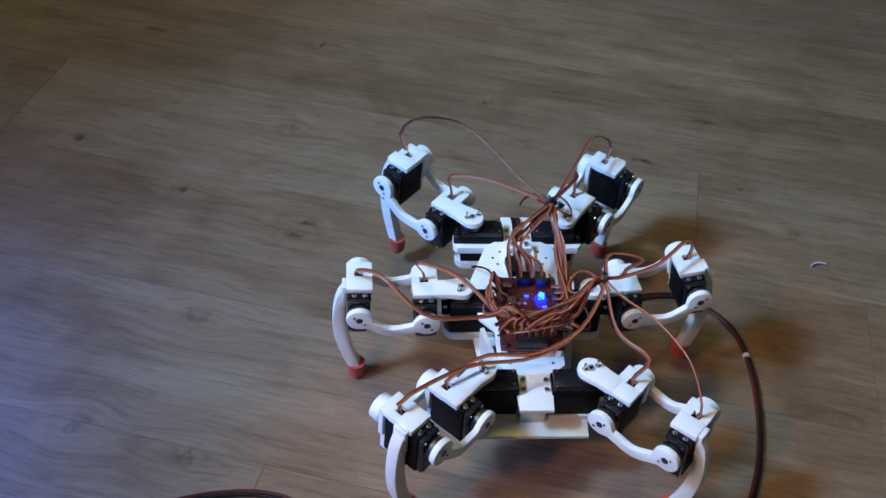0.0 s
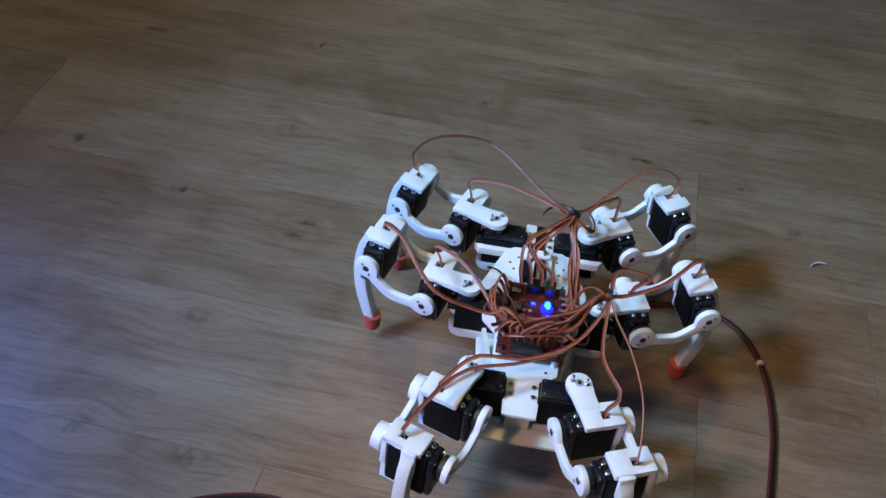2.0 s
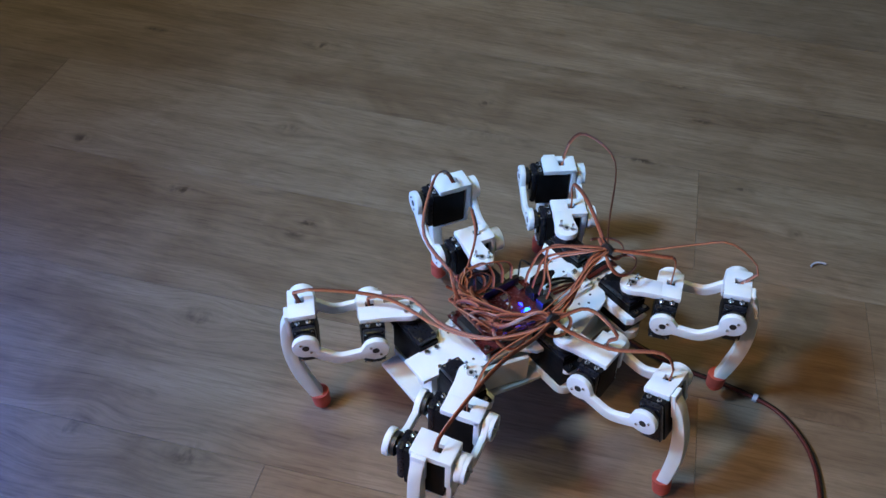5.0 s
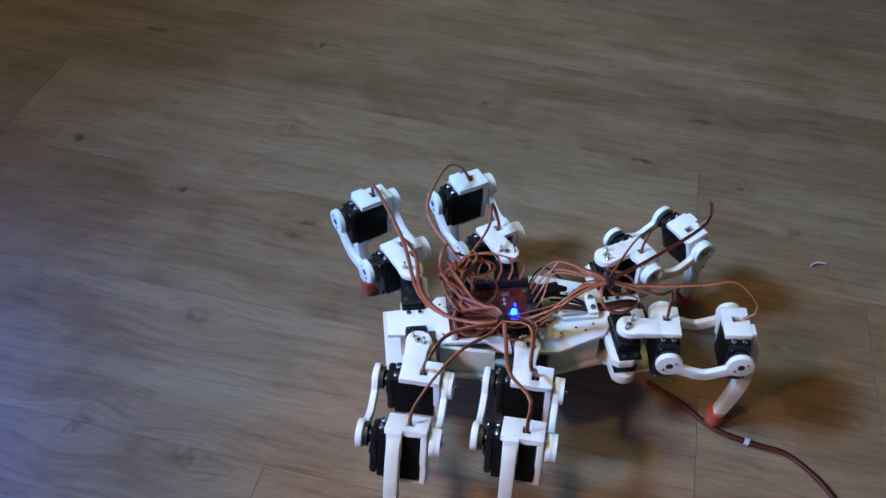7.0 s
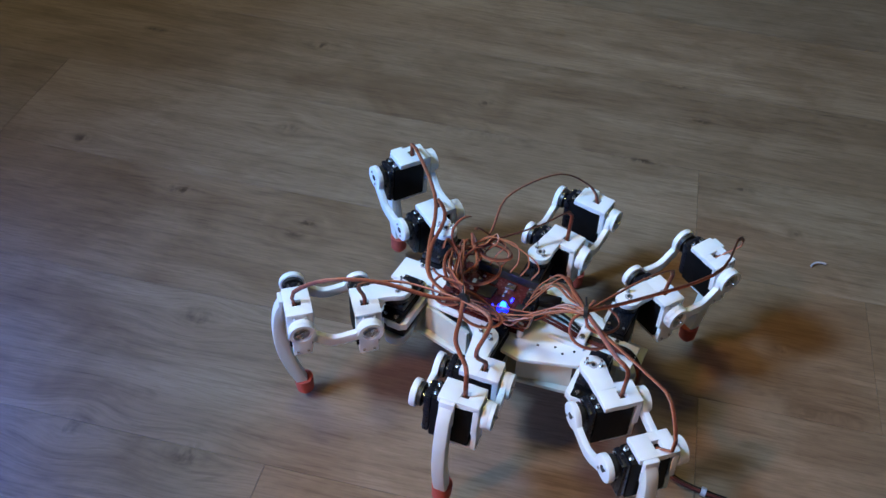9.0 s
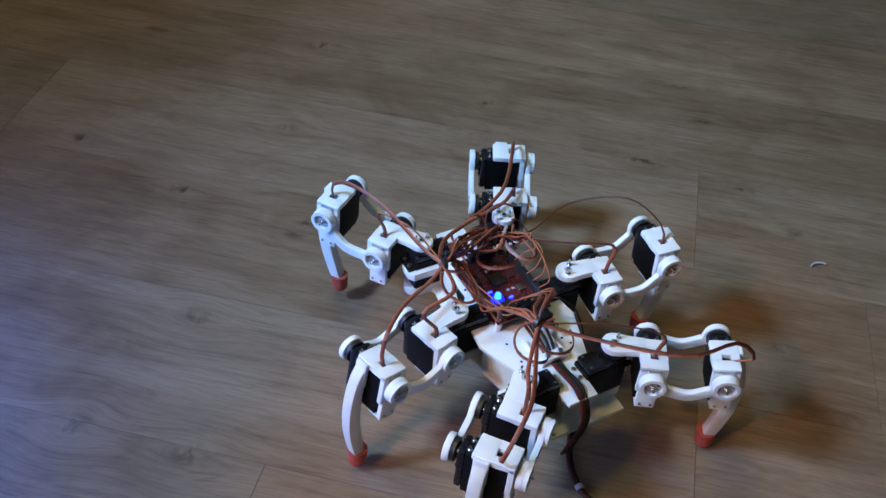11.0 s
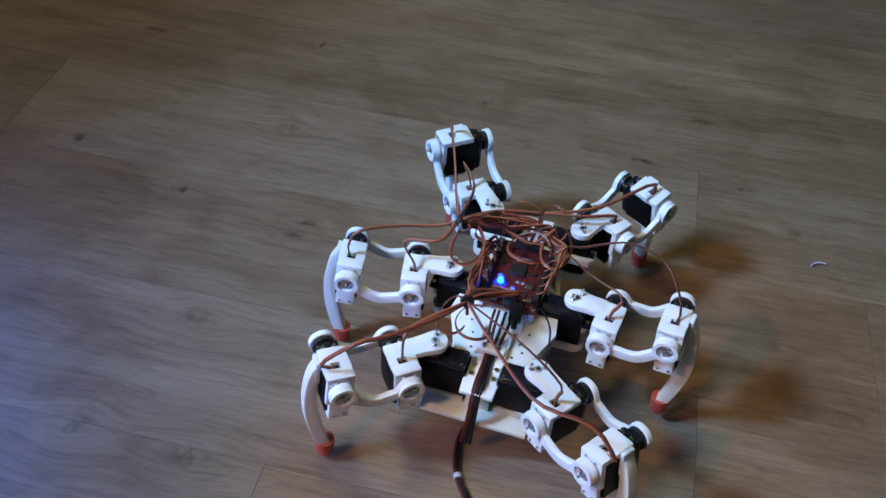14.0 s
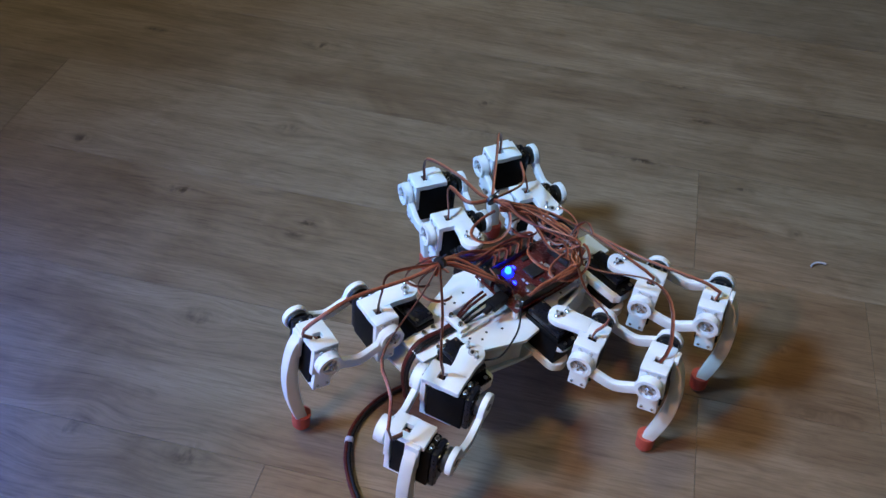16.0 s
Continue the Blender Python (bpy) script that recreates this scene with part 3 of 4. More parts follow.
    for x0, x1, y0, y1, hgt, mat, name in ((-0.012, 0.014, 0.053, 0.060, 0.007, CHIP, "pin_header"), (-0.0265, -0.0225, -0.014, 0.044, 0.0055, CHIP, "pin_header"),
                                           (0.0215, 0.0255, -0.014, 0.044, 0.0085, CHIP, "pin_header"), (-0.008, 0.006, 0.018, 0.032, 0.002, CHIP, "chip"),
                                           (-0.004, 0.008, -0.021, -0.010, 0.009, GEARBOX, "socket"), (-0.018, -0.009, -0.020, -0.008, 0.010, CHIP, "socket"),
                                           (0.010, 0.017, 0.004, 0.012, 0.0025, STEEL, "crystal")):
        bm = bmesh.new()
        box(bm, x0, x1, y0, y1, -0.0117, -0.0117 + hgt, 0.0004)
        part(name, mesh_of(name, bm, mat), board)
    # a second board underneath, small parts on the upper one
    bm = bmesh.new()
    box(bm, -0.0255, 0.0245, -0.016, 0.056, -0.0215, -0.0200, 0.0003)
    part("lower_board", mesh_of("lower_board", bm, BOARD), board, label="dark red lower circuit board")
    for x, y, w, d, hgt, mat, name in ((0.013, 0.024, 0.006, 0.004, 0.0016, CHIP, "chip"), (0.014, 0.034, 0.003, 0.003, 0.0030, STEEL, "capacitor"), (0.009, 0.036, 0.003, 0.003, 0.0030, STEEL, "capacitor"),
                                       (-0.017, 0.030, 0.004, 0.008, 0.0014, CHIP, "chip"), (0.003, 0.040, 0.010, 0.003, 0.0012, SHADE, "chip"), (0.016, -0.010, 0.008, 0.005, 0.0032, STEEL, "socket"),
                                       (0.002, 0.010, 0.003, 0.002, 0.0010, SHADE, "resistor"), (0.007, 0.010, 0.003, 0.002, 0.0010, SHADE, "resistor"), (-0.004, 0.038, 0.002, 0.003, 0.0010, SHADE, "resistor")):
        bm = bmesh.new()
        box(bm, x - w / 2, x + w / 2, y - d / 2, y + d / 2, -0.0117, -0.0117 + hgt, 0.0003)
        part(name, mesh_of(name, bm, mat), board)
    bm = bmesh.new()
    for k in range(9):
        rod(bm, (-0.0094 + k * 0.0026, 0.0565, -0.005), (-0.0094 + k * 0.0026, 0.0565, 0.0010), 0.0004, 4)
    part("pins", mesh_of("pins", bm, STEEL), board)
    bm = bmesh.new()
    rod(bm, (-0.0125, 0.0042, -0.0116), (-0.0125, 0.0042, -0.0052), 0.0034, 14, 0.0026)
    led = part("led", mesh_of("led", bm, LED_CORE), board, label="bright blue light-emitting diode")
    # emitting ring stands in for the blue halo round the diode
    bm = bmesh.new()
    rod(bm, (-0.0125, 0.0042, -0.0116), (-0.0125, 0.0042, -0.0094), 0.0056, 16, 0.0046)
    part("rim", mesh_of("rim", bm, LED_HALO), led, label="deep blue glowing ring that imitates the diode's halo")
    # two small emitters added to spread blue glow over the board
    for x, y in ((-0.0165, 0.0130), (-0.002, 0.0005)):
        bm = bmesh.new()
        box(bm, x, x + 0.0035, y, y + 0.0012, -0.0116, -0.0104)
        part("led", mesh_of("led", bm, LED_SPILL), board, label="small blue emitter that adds glow round the diode")
    # black plug and cable from the board's tail edge to the clamp
    bm = bmesh.new()
    box(bm, -0.0055, 0.0055, -0.040, -0.021, -0.0105, -0.0025, 0.0016)
    rod(bm, (0, -0.040, -0.0065), (0, -0.047, -0.009), 0.0035, 10, 0.0022)
    plug = part("plug", mesh_of("plug", bm, WIRE_BLACK), robot, pose(0.006, 0.0, 0, 0, 0, 8), "black cable plug")
    for k, (x, mat) in enumerate(((0.008, WIRE_BLACK), (0.002, WIRE_BLACK), (-0.004, WIRE_DARK_RED), (-0.008, WIRE_DARK_RED))):
        bm = bmesh.new()
        tube(bm, spline([(x, -0.030, -0.010), (x * 0.9, -0.048, -0.0135), (x * 0.5, -0.066, top + 0.003), (x * 0.4, -0.080, top + 0.002), (x * 0.4, -0.108, top + 0.003), (x * 0.4, -0.121, -0.045), (x * 0.5 - 0.004, -0.112, -0.095)], 6), 0.0013, 8)
        part("supply_wire", mesh_of("supply_wire", bm, mat, True), robot, label="thin supply wire")


body()


# ---------- loose servo wires over the board ----------
def ribbon_mesh(pts, width=0.0010, r=0.00056):
    bm = bmesh.new()
    for k, off in enumerate((-width, 0.0, width)):
        tube(bm, pts, r, 6, k, off)
    return mesh_of("servo_cable", bm, [WIRE_BROWN, WIRE_RED, WIRE_ORANGE], True)


TIE_TAIL, TIE_HEAD = Vector((-0.0245, -0.0700, 0.0350)), Vector((-0.0600, 0.0215, 0.0335))
SIDE_END = Vector((0.0290, 0.0440, 0.0140))


def tangle():
    rng = random.Random(11)

    def near(v, r):
        return Vector(v) + Vector((rng.uniform(-r, r), rng.uniform(-r, r), rng.uniform(-r, r)))

    def wire(points, label="brown, red and orange servo wire"):
        part("servo_cable", ribbon_mesh(spline(points, 8)), robot, label=label)

    # a bundle from the header beside the lamp runs along the edge to the tail tie
    for k in range(8):
        y = 0.044 - 0.007 * k
        start = Vector((-0.0245 + 0.002 * (k % 2), y, -0.005))
        lift = rng.uniform(-0.004, 0.004)
        wire([start, start + Vector((-0.006, 0.004, 0.006)), near((-0.036 + 0.003 * (k % 3), y - 0.018, lift), 0.004),
              near((-0.030, -0.028, 0.010 + 0.001 * k), 0.004), near((-0.026, -0.050, 0.029), 0.0035), near(TIE_TAIL, 0.002)])
    for k in range(4):
        start = Vector((-0.014 + 0.009 * k, -0.014, -0.004))
        wire([start, start + Vector((0.002, -0.006, 0.012)), near((0.004 + 0.004 * k, -0.036, 0.022), 0.005), near((-0.016, -0.058, 0.033), 0.004), near(TIE_TAIL, 0.002)])
    # high arcs from the front header to the head tie
    for k in range(7):
        x = -0.016 + 0.006 * k
        start = Vector((x, 0.0545, -0.002))
        wire([start, start + Vector((0.002, 0.006, 0.014)), near((x - 0.004, 0.056, 0.015 + 0.003 * (k % 3)), 0.006), near((-0.034, 0.050 - 0.002 * k, 0.026), 0.005),
              near((-0.048, 0.026, 0.034), 0.003), near(TIE_HEAD, 0.002)])
    # from the far header into the bunch at its front corner, where the leg wires set out
    for k in range(6):
        y = 0.044 - 0.010 * k
        start = Vector((0.0235, y, -0.003))
        wire([start, start + Vector((0.006, -0.004, 0.010)), near((0.036, y * 0.6 + 0.006, 0.014), 0.005), near((0.034, 0.034, 0.018), 0.004), near(SIDE_END, 0.003), near((0.018, 0.052, 0.014), 0.004)])
    # slack that crosses the front half of the board
    for k in range(3):
        y = 0.052 - 0.006 * k
        wire([near((0.028, y, 0.004), 0.003), near((0.016, y + 0.006, 0.018), 0.005), near((0.000, y - 0.002, 0.014), 0.006), near((-0.020, y, 0.012), 0.005), near((-0.034, y - 0.004, 0.022), 0.004), near(TIE_HEAD + Vector((0.010, 0, -0.004)), 0.003)])
    # loose loops, some standing on edge: centre, two half widths, start, turn, tilt
    for c, ra, rb, a0, turn, tilt in (((0.004, 0.034, 0.010), 0.019, 0.016, 0.4, 5.4, 0.3), ((0.028, 0.036, 0.016), 0.013, 0.020, 2.0, 6.0, 0.5), ((-0.036, 0.044, 0.010), 0.012, 0.016, 1.0, 5.6, 0.2),
                                      ((-0.010, 0.060, 0.020), 0.018, 0.016, 3.0, 5.2, 1.1), ((-0.034, -0.078, 0.022), 0.012, 0.017, 0.2, 5.8, 0.4), ((0.020, 0.058, 0.024), 0.014, 0.018, 0.9, 5.0, 1.2),
                                      ((-0.048, 0.012, 0.016), 0.014, 0.020, 2.4, 5.5, 0.5), ((0.000, 0.052, 0.012), 0.024, 0.013, 5.0, 4.8, 0.2), ((-0.014, -0.082, 0.026), 0.016, 0.014, 1.4, 5.0, 0.6)):
        pts = []
        for u in range(25):
            a = a0 + turn * u / 24
            q = Vector((ra * math.cos(a), rb * math.sin(a), 0.005 * math.sin(1.7 * a)))
            pts.append(Vector(c) + Matrix.Rotation(tilt, 3, "X") @ q)
        part("servo_cable", ribbon_mesh(pts), robot, label="brown, red and orange servo wire in a loose loop")
    # thin black lead from the board's corner round to the side
    bm = bmesh.new()
    tube(bm, spline([(0.025, -0.016, -0.010), (0.033, -0.024, -0.004), (0.043, -0.036, -0.012), (0.044, -0.052, -0.030), (0.034, -0.062, -0.040)], 7), 0.0009, 6)
    part("lead", mesh_of("lead", bm, WIRE_BLACK, True), robot, label="thin black lead")
    for tie, d in ((TIE_TAIL, Vector((-0.3, 1, -0.1))), (TIE_HEAD, Vector((1, -0.1, -0.2)))):
        bm = bmesh.new()
        d = d.normalized()
        rod(bm, tie - d * 0.0016, tie + d * 0.0016, 0.0058, 14)
        rod(bm, tie + Vector((0, 0, 0.005)), tie + Vector((0.004, 0.003, 0.012)), 0.0008, 6)
        part("cable_tie", mesh_of("cable_tie", bm, CHIP), robot, label="black cable tie")


tangle()

# ---------- movement ----------
BODY_PLACE = [
    (0.0757, 0.5618, 0.1207), (0.0792, 0.5574, 0.1254), (0.0795, 0.5505, 0.1229), (0.0815, 0.5532, 0.1205), (0.0824, 0.5555, 0.1186), (0.0746, 0.5541, 0.1177),
    (0.0749, 0.5533, 0.1192), (0.0762, 0.5503, 0.1222), (0.0732, 0.5487, 0.1250), (0.0722, 0.5498, 0.1234), (0.0713, 0.5508, 0.1218), (0.0703, 0.5518, 0.1202),
    (0.0694, 0.5528, 0.1186), (0.0685, 0.5538, 0.1170), (0.0669, 0.5540, 0.1168), (0.0651, 0.5531, 0.1221), (0.0633, 0.5524, 0.1206), (0.0651, 0.5484, 0.1268),
    (0.0639, 0.5522, 0.1231), (0.0638, 0.5533, 0.1229), (0.0637, 0.5544, 0.1228), (0.0636, 0.5555, 0.1227), (0.0635, 0.5566, 0.1225), (0.0634, 0.5577, 0.1224),
    (0.0629, 0.5637, 0.1200), (0.0625, 0.5674, 0.1179), (0.0603, 0.5592, 0.1272), (0.0650, 0.5664, 0.1225), (0.0641, 0.5699, 0.1186), (0.0637, 0.5661, 0.1235),
    (0.0672, 0.5702, 0.1199), (0.0679, 0.5703, 0.1217), (0.0650, 0.5718, 0.1244),
]
BODY_TURN = [
    (184.2, -0.4, 1.0), (184.3, 0.3, 0.8), (183.5, 0.6, 0.2), (178.5, 1.0, -1.2), (173.7, 0.2, -1.1), (171.3, -0.3, 1.4),
    (159.6, 0.2, 0.1), (148.6, 0.1, 1.0), (147.5, -0.2, 2.3), (138.5, -0.3, 2.4), (128.5, -0.4, 2.5), (123.5, -0.5, 2.6),
    (114.0, -0.6, 2.7), (101.4, -0.7, 2.7), (98.2, -2.5, 2.6), (88.9, -0.8, 1.0), (78.6, -0.8, 1.0), (74.3, -0.2, 2.4),
    (65.4, -1.0, 0.9), (54.0, -1.1, 1.1), (50.0, -1.3, 1.4), (41.0, -1.4, 1.6), (31.0, -1.6, 1.9), (25.7, -1.7, 2.1),
    (18.5, -1.6, 2.2), (7.3, -0.9, 0.9), (0.7, -1.4, 0.4), (-4.9, -0.7, 1.6), (-15.1, -0.5, 0.2), (-22.6, -0.3, 1.8),
    (-29.1, -1.1, 2.4), (-42.0, 0.2, 0.4), (-47.3, -1.6, 0.8),
]
LEG_ANGLES = {}
LEG_ANGLES["LF"] = [
    (137.4, 9.2, -86.3), (136.1, 8.5, -86.7), (130.7, 16.7, -87.0), (121.5, 30.6, -87.3), (111.4, 18.3, -86.5), (112.3, 13.6, -86.4),
    (138.3, 8.3, -86.1), (156.7, 12.4, -86.8), (163.3, 8.3, -87.1), (143.8, 27.3, -86.1), (120.6, 18.4, -90.4), (115.0, 10.5, -92.8),
    (132.0, 11.7, -90.5), (153.8, -3.3, -68.1), (165.0, 1.7, -70.4), (143.8, 27.3, -86.1), (120.6, 18.4, -90.4), (115.0, 10.5, -92.8),
    (132.0, 11.7, -90.5), (153.3, 2.7, -74.8), (165.5, 2.9, -78.3), (145.9, 24.4, -86.7), (124.9, 23.1, -88.7), (112.2, 9.5, -91.6),
    (132.5, 8.7, -93.9), (152.9, 8.6, -81.5), (166.0, 4.1, -86.1), (148.0, 21.5, -87.3), (129.1, 27.8, -86.9), (111.2, -7.8, -65.4),
    (128.6, 1.9, -74.3), (153.6, 7.8, -86.3), (164.5, 5.1, -86.1),
]
LEG_ANGLES["LM"] = [
    (187.3, 15.7, -82.4), (182.7, 3.3, -87.2), (186.5, 6.5, -85.5), (192.4, 12.2, -87.1), (198.1, 16.6, -85.8), (199.3, 15.3, -88.1),
    (186.0, 30.8, -81.8), (167.4, 18.2, -87.4), (159.3, 5.8, -88.2), (179.4, 1.8, -82.2), (196.6, 1.8, -79.0), (206.6, 1.4, -86.7),
    (186.8, 26.5, -84.5), (171.8, 13.2, -87.1), (163.5, 2.8, -79.8), (179.4, 1.8, -82.2), (196.6, 1.8, -79.0), (206.6, 1.4, -86.7),
    (186.8, 26.5, -84.5), (172.3, 15.6, -85.9), (163.6, 4.7, -84.0), (178.4, 4.3, -84.9), (194.2, 4.8, -81.0), (204.8, -1.3, -87.4),
    (189.0, 22.2, -84.8), (172.8, 17.9, -84.7), (163.8, 6.6, -88.3), (177.5, 6.8, -87.7), (191.8, 7.8, -83.1), (206.2, 2.9, -86.5),
    (193.8, 26.1, -85.1), (175.8, 20.1, -87.0), (162.5, 1.3, -89.9),
]
LEG_ANGLES["LR"] = [
    (-129.1, 4.9, -88.3), (-125.5, 3.3, -88.0), (-132.0, 12.6, -85.1), (-143.2, 26.1, -79.3), (-150.9, 15.7, -86.2), (-152.1, 6.5, -86.0),
    (-130.7, 9.5, -81.4), (-105.9, 3.1, -80.7), (-97.8, -0.7, -87.0), (-122.7, 24.4, -88.1), (-142.2, 17.2, -87.2), (-153.3, 7.2, -87.2),
    (-135.9, 10.5, -86.9), (-114.7, 10.9, -84.4), (-99.0, 1.9, -88.6), (-122.7, 24.4, -88.1), (-142.2, 17.2, -87.2), (-153.3, 7.2, -87.2),
    (-135.9, 10.5, -86.9), (-114.5, 2.8, -75.0), (-98.0, -2.4, -83.8), (-119.4, 20.2, -87.7), (-141.6, 16.1, -86.0), (-153.8, -4.6, -83.0),
    (-137.4, -3.1, -80.0), (-114.3, -5.2, -65.6), (-97.0, -6.6, -79.0), (-116.1, 16.0, -87.3), (-141.0, 14.9, -84.8), (-151.9, 0.4, -83.0),
    (-137.1, 0.7, -82.8), (-112.4, 5.2, -82.4), (-96.5, 0.9, -83.4),
]
LEG_ANGLES["RF"] = [
    (47.9, 22.7, -86.6), (47.6, 1.6, -79.8), (49.2, 3.0, -84.8), (59.6, 1.4, -83.4), (70.5, 6.1, -83.4), (71.2, 16.3, -86.2),
    (51.5, 24.0, -91.0), (33.0, 18.3, -86.0), (28.7, 17.4, -84.2), (43.1, 11.2, -94.1), (63.5, 11.8, -94.2), (72.2, 6.2, -86.1),
    (57.2, 26.2, -86.7), (36.7, 22.3, -86.1), (26.7, 21.9, -88.0), (43.1, 11.2, -94.1), (63.5, 11.8, -94.2), (72.2, 6.2, -86.1),
    (57.2, 26.2, -86.7), (37.4, 20.5, -86.2), (26.0, 13.1, -86.7), (40.2, 10.4, -88.5), (60.9, 10.1, -85.7), (77.5, 12.5, -83.0),
    (57.7, 24.4, -86.2), (38.2, 18.7, -86.2), (25.3, 4.3, -85.3), (37.3, 9.6, -83.0), (58.2, 8.4, -77.3), (74.2, 5.2, -78.5),
    (57.4, 29.4, -86.4), (30.5, 33.3, -87.3), (24.4, 8.0, -82.5),
]
LEG_ANGLES["RM"] = [
    (2.7, 9.6, -86.9), (-0.3, 4.3, -84.9), (-2.4, 13.9, -85.6), (-7.5, 28.8, -86.4), (-14.2, 21.9, -85.9), (-18.0, 13.2, -86.8),
    (3.2, 15.6, -90.0), (20.6, 13.9, -86.3), (23.1, 16.9, -86.3), (3.8, 24.9, -86.7), (-11.4, 23.6, -86.7), (-19.8, 12.4, -86.2),
    (-7.5, 11.0, -85.9), (15.8, 21.8, -86.1), (23.4, 22.3, -86.0), (3.8, 24.9, -86.7), (-11.4, 23.6, -86.7), (-19.8, 12.4, -86.2),
    (-7.5, 5.8, -85.9), (12.1, 17.0, -86.0), (23.0, 13.2, -85.8), (7.0, 24.3, -86.0), (-9.0, 23.3, -86.0), (-19.6, 11.4, -86.1),
    (-6.4, 12.8, -85.3), (8.4, 12.1, -85.9), (22.6, 4.2, -85.5), (10.3, 23.7, -85.3), (-6.7, 23.0, -85.4), (-17.9, 8.0, -83.1),
    (-7.7, 13.3, -84.4), (12.3, 9.2, -86.2), (22.9, 5.9, -83.7),
]
LEG_ANGLES["RR"] = [
    (-39.0, 24.9, -85.9), (-38.8, 6.7, -86.8), (-39.3, 6.4, -85.6), (-27.0, 5.5, -82.3), (-19.2, 5.8, -82.4), (-21.0, 8.1, -72.9),
    (-35.3, 24.7, -86.9), (-59.2, 16.5, -86.5), (-66.3, 9.9, -86.3), (-49.9, 4.0, -83.4), (-30.9, 7.5, -86.0), (-22.2, 11.8, -86.2),
    (-31.7, 19.9, -84.6), (-58.6, 24.5, -86.6), (-66.7, 3.0, -76.2), (-49.9, 4.0, -83.4), (-30.9, 7.5, -86.0), (-22.2, 11.8, -86.2),
    (-31.7, 19.9, -84.6), (-56.1, 22.1, -86.7), (-67.8, 2.9, -81.4), (-53.1, 8.2, -84.9), (-33.3, 7.1, -83.6), (-17.8, 4.8, -79.8),
    (-31.7, 24.2, -85.2), (-53.6, 19.7, -86.8), (-68.9, 2.8, -86.6), (-56.4, 12.3, -86.4), (-35.7, 6.7, -81.1), (-19.0, 7.8, -86.0),
    (-29.8, 22.3, -86.5), (-46.5, 24.3, -86.9), (-66.6, 0.5, -86.1),
]


def smooth_at(rows, t):
    """The row at t seconds, glided between rows half a second apart."""
    n = len(rows)
    s = min(max(t / 0.5, 0.0), n - 1.0)
    i = min(int(s), n - 2)
    u = s - i
    a, b, c, d = (rows[min(max(k, 0), n - 1)] for k in (i - 1, i, i + 1, i + 2))
    return [0.5 * (2 * q + (r - p) * u + (2 * p - 5 * q + 4 * r - w) * u * u + (3 * q - p - 3 * r + w) * u ** 3) for p, q, r, w in zip(a, b, c, d)]


def body_pose(t):
    x, y, z = smooth_at(BODY_PLACE, t)
    yaw, pitch, roll = smooth_at(BODY_TURN, t)
    return pose(x, y, z) @ Matrix.Rotation(radians(yaw), 4, "Z") @ Matrix.Rotation(radians(pitch), 4, "X") @ Matrix.Rotation(radians(roll), 4, "Y")


def leg_poses(leg, t):
    """Hip, femur and knee poses in the robot's space."""
    phi, lift, bend = smooth_at(LEG_ANGLES[leg], t)
    hip = Matrix.Translation((*PIVOT[leg], 0)) @ Matrix.Rotation(radians(phi), 4, "Z")
    femur = hip @ Matrix.Translation((COXA, 0, -DROP)) @ Matrix.Rotation(radians(-lift), 4, "Y")
    a = radians(lift)
    knee = hip @ Matrix.Translation((COXA + FEMUR * math.cos(a), 0, -DROP + FEMUR * math.sin(a))) @ Matrix.Rotation(radians(-(bend + 90)), 4, "Y")
    return hip, femur, knee


# leg wires: short stiff pieces that follow the joints
PIECES = 18
SAMPLES = [k * 0.25 for k in range(65)]


def piece_mesh(length, r, width, mats):
    bm = bmesh.new()
    for k, mat in enumerate(mats):
        off = (k - (len(mats) - 1) / 2) * width
        made = bmesh.ops.create_cone(bm, cap_ends=False, segments=8, radius1=r, radius2=r, depth=length, matrix=Matrix.Translation((off, 0, 0)))["verts"]
        put(bm, made, None, k)
        for e in (-1, 1):
            made = bmesh.ops.create_icosphere(bm, subdivisions=1, radius=r, matrix=Matrix.Translation((off, 0, e * length / 2)))["verts"]
            put(bm, made, None, k)
    return mesh_of("wire_piece", bm, mats, True)


BULGE = {"LF": (0, 0, 0.020), "LM": (0, 0.010, 0.004), "LR": (-0.006, -0.014, 0.010), "RF": (0, 0.004, 0.012), "RM": (0, 0.030, 0.004), "RR": (0, -0.036, 0.016)}
REACH = {"LF": 0.002, "LM": 0.004, "LR": 0.010, "RF": -0.002, "RM": 0.002, "RR": 0.012}
ASIDE = {"LF": 0.0, "LM": 0.0, "LR": -0.006, "RF": 0.0, "RM": 0.008, "RR": -0.012}


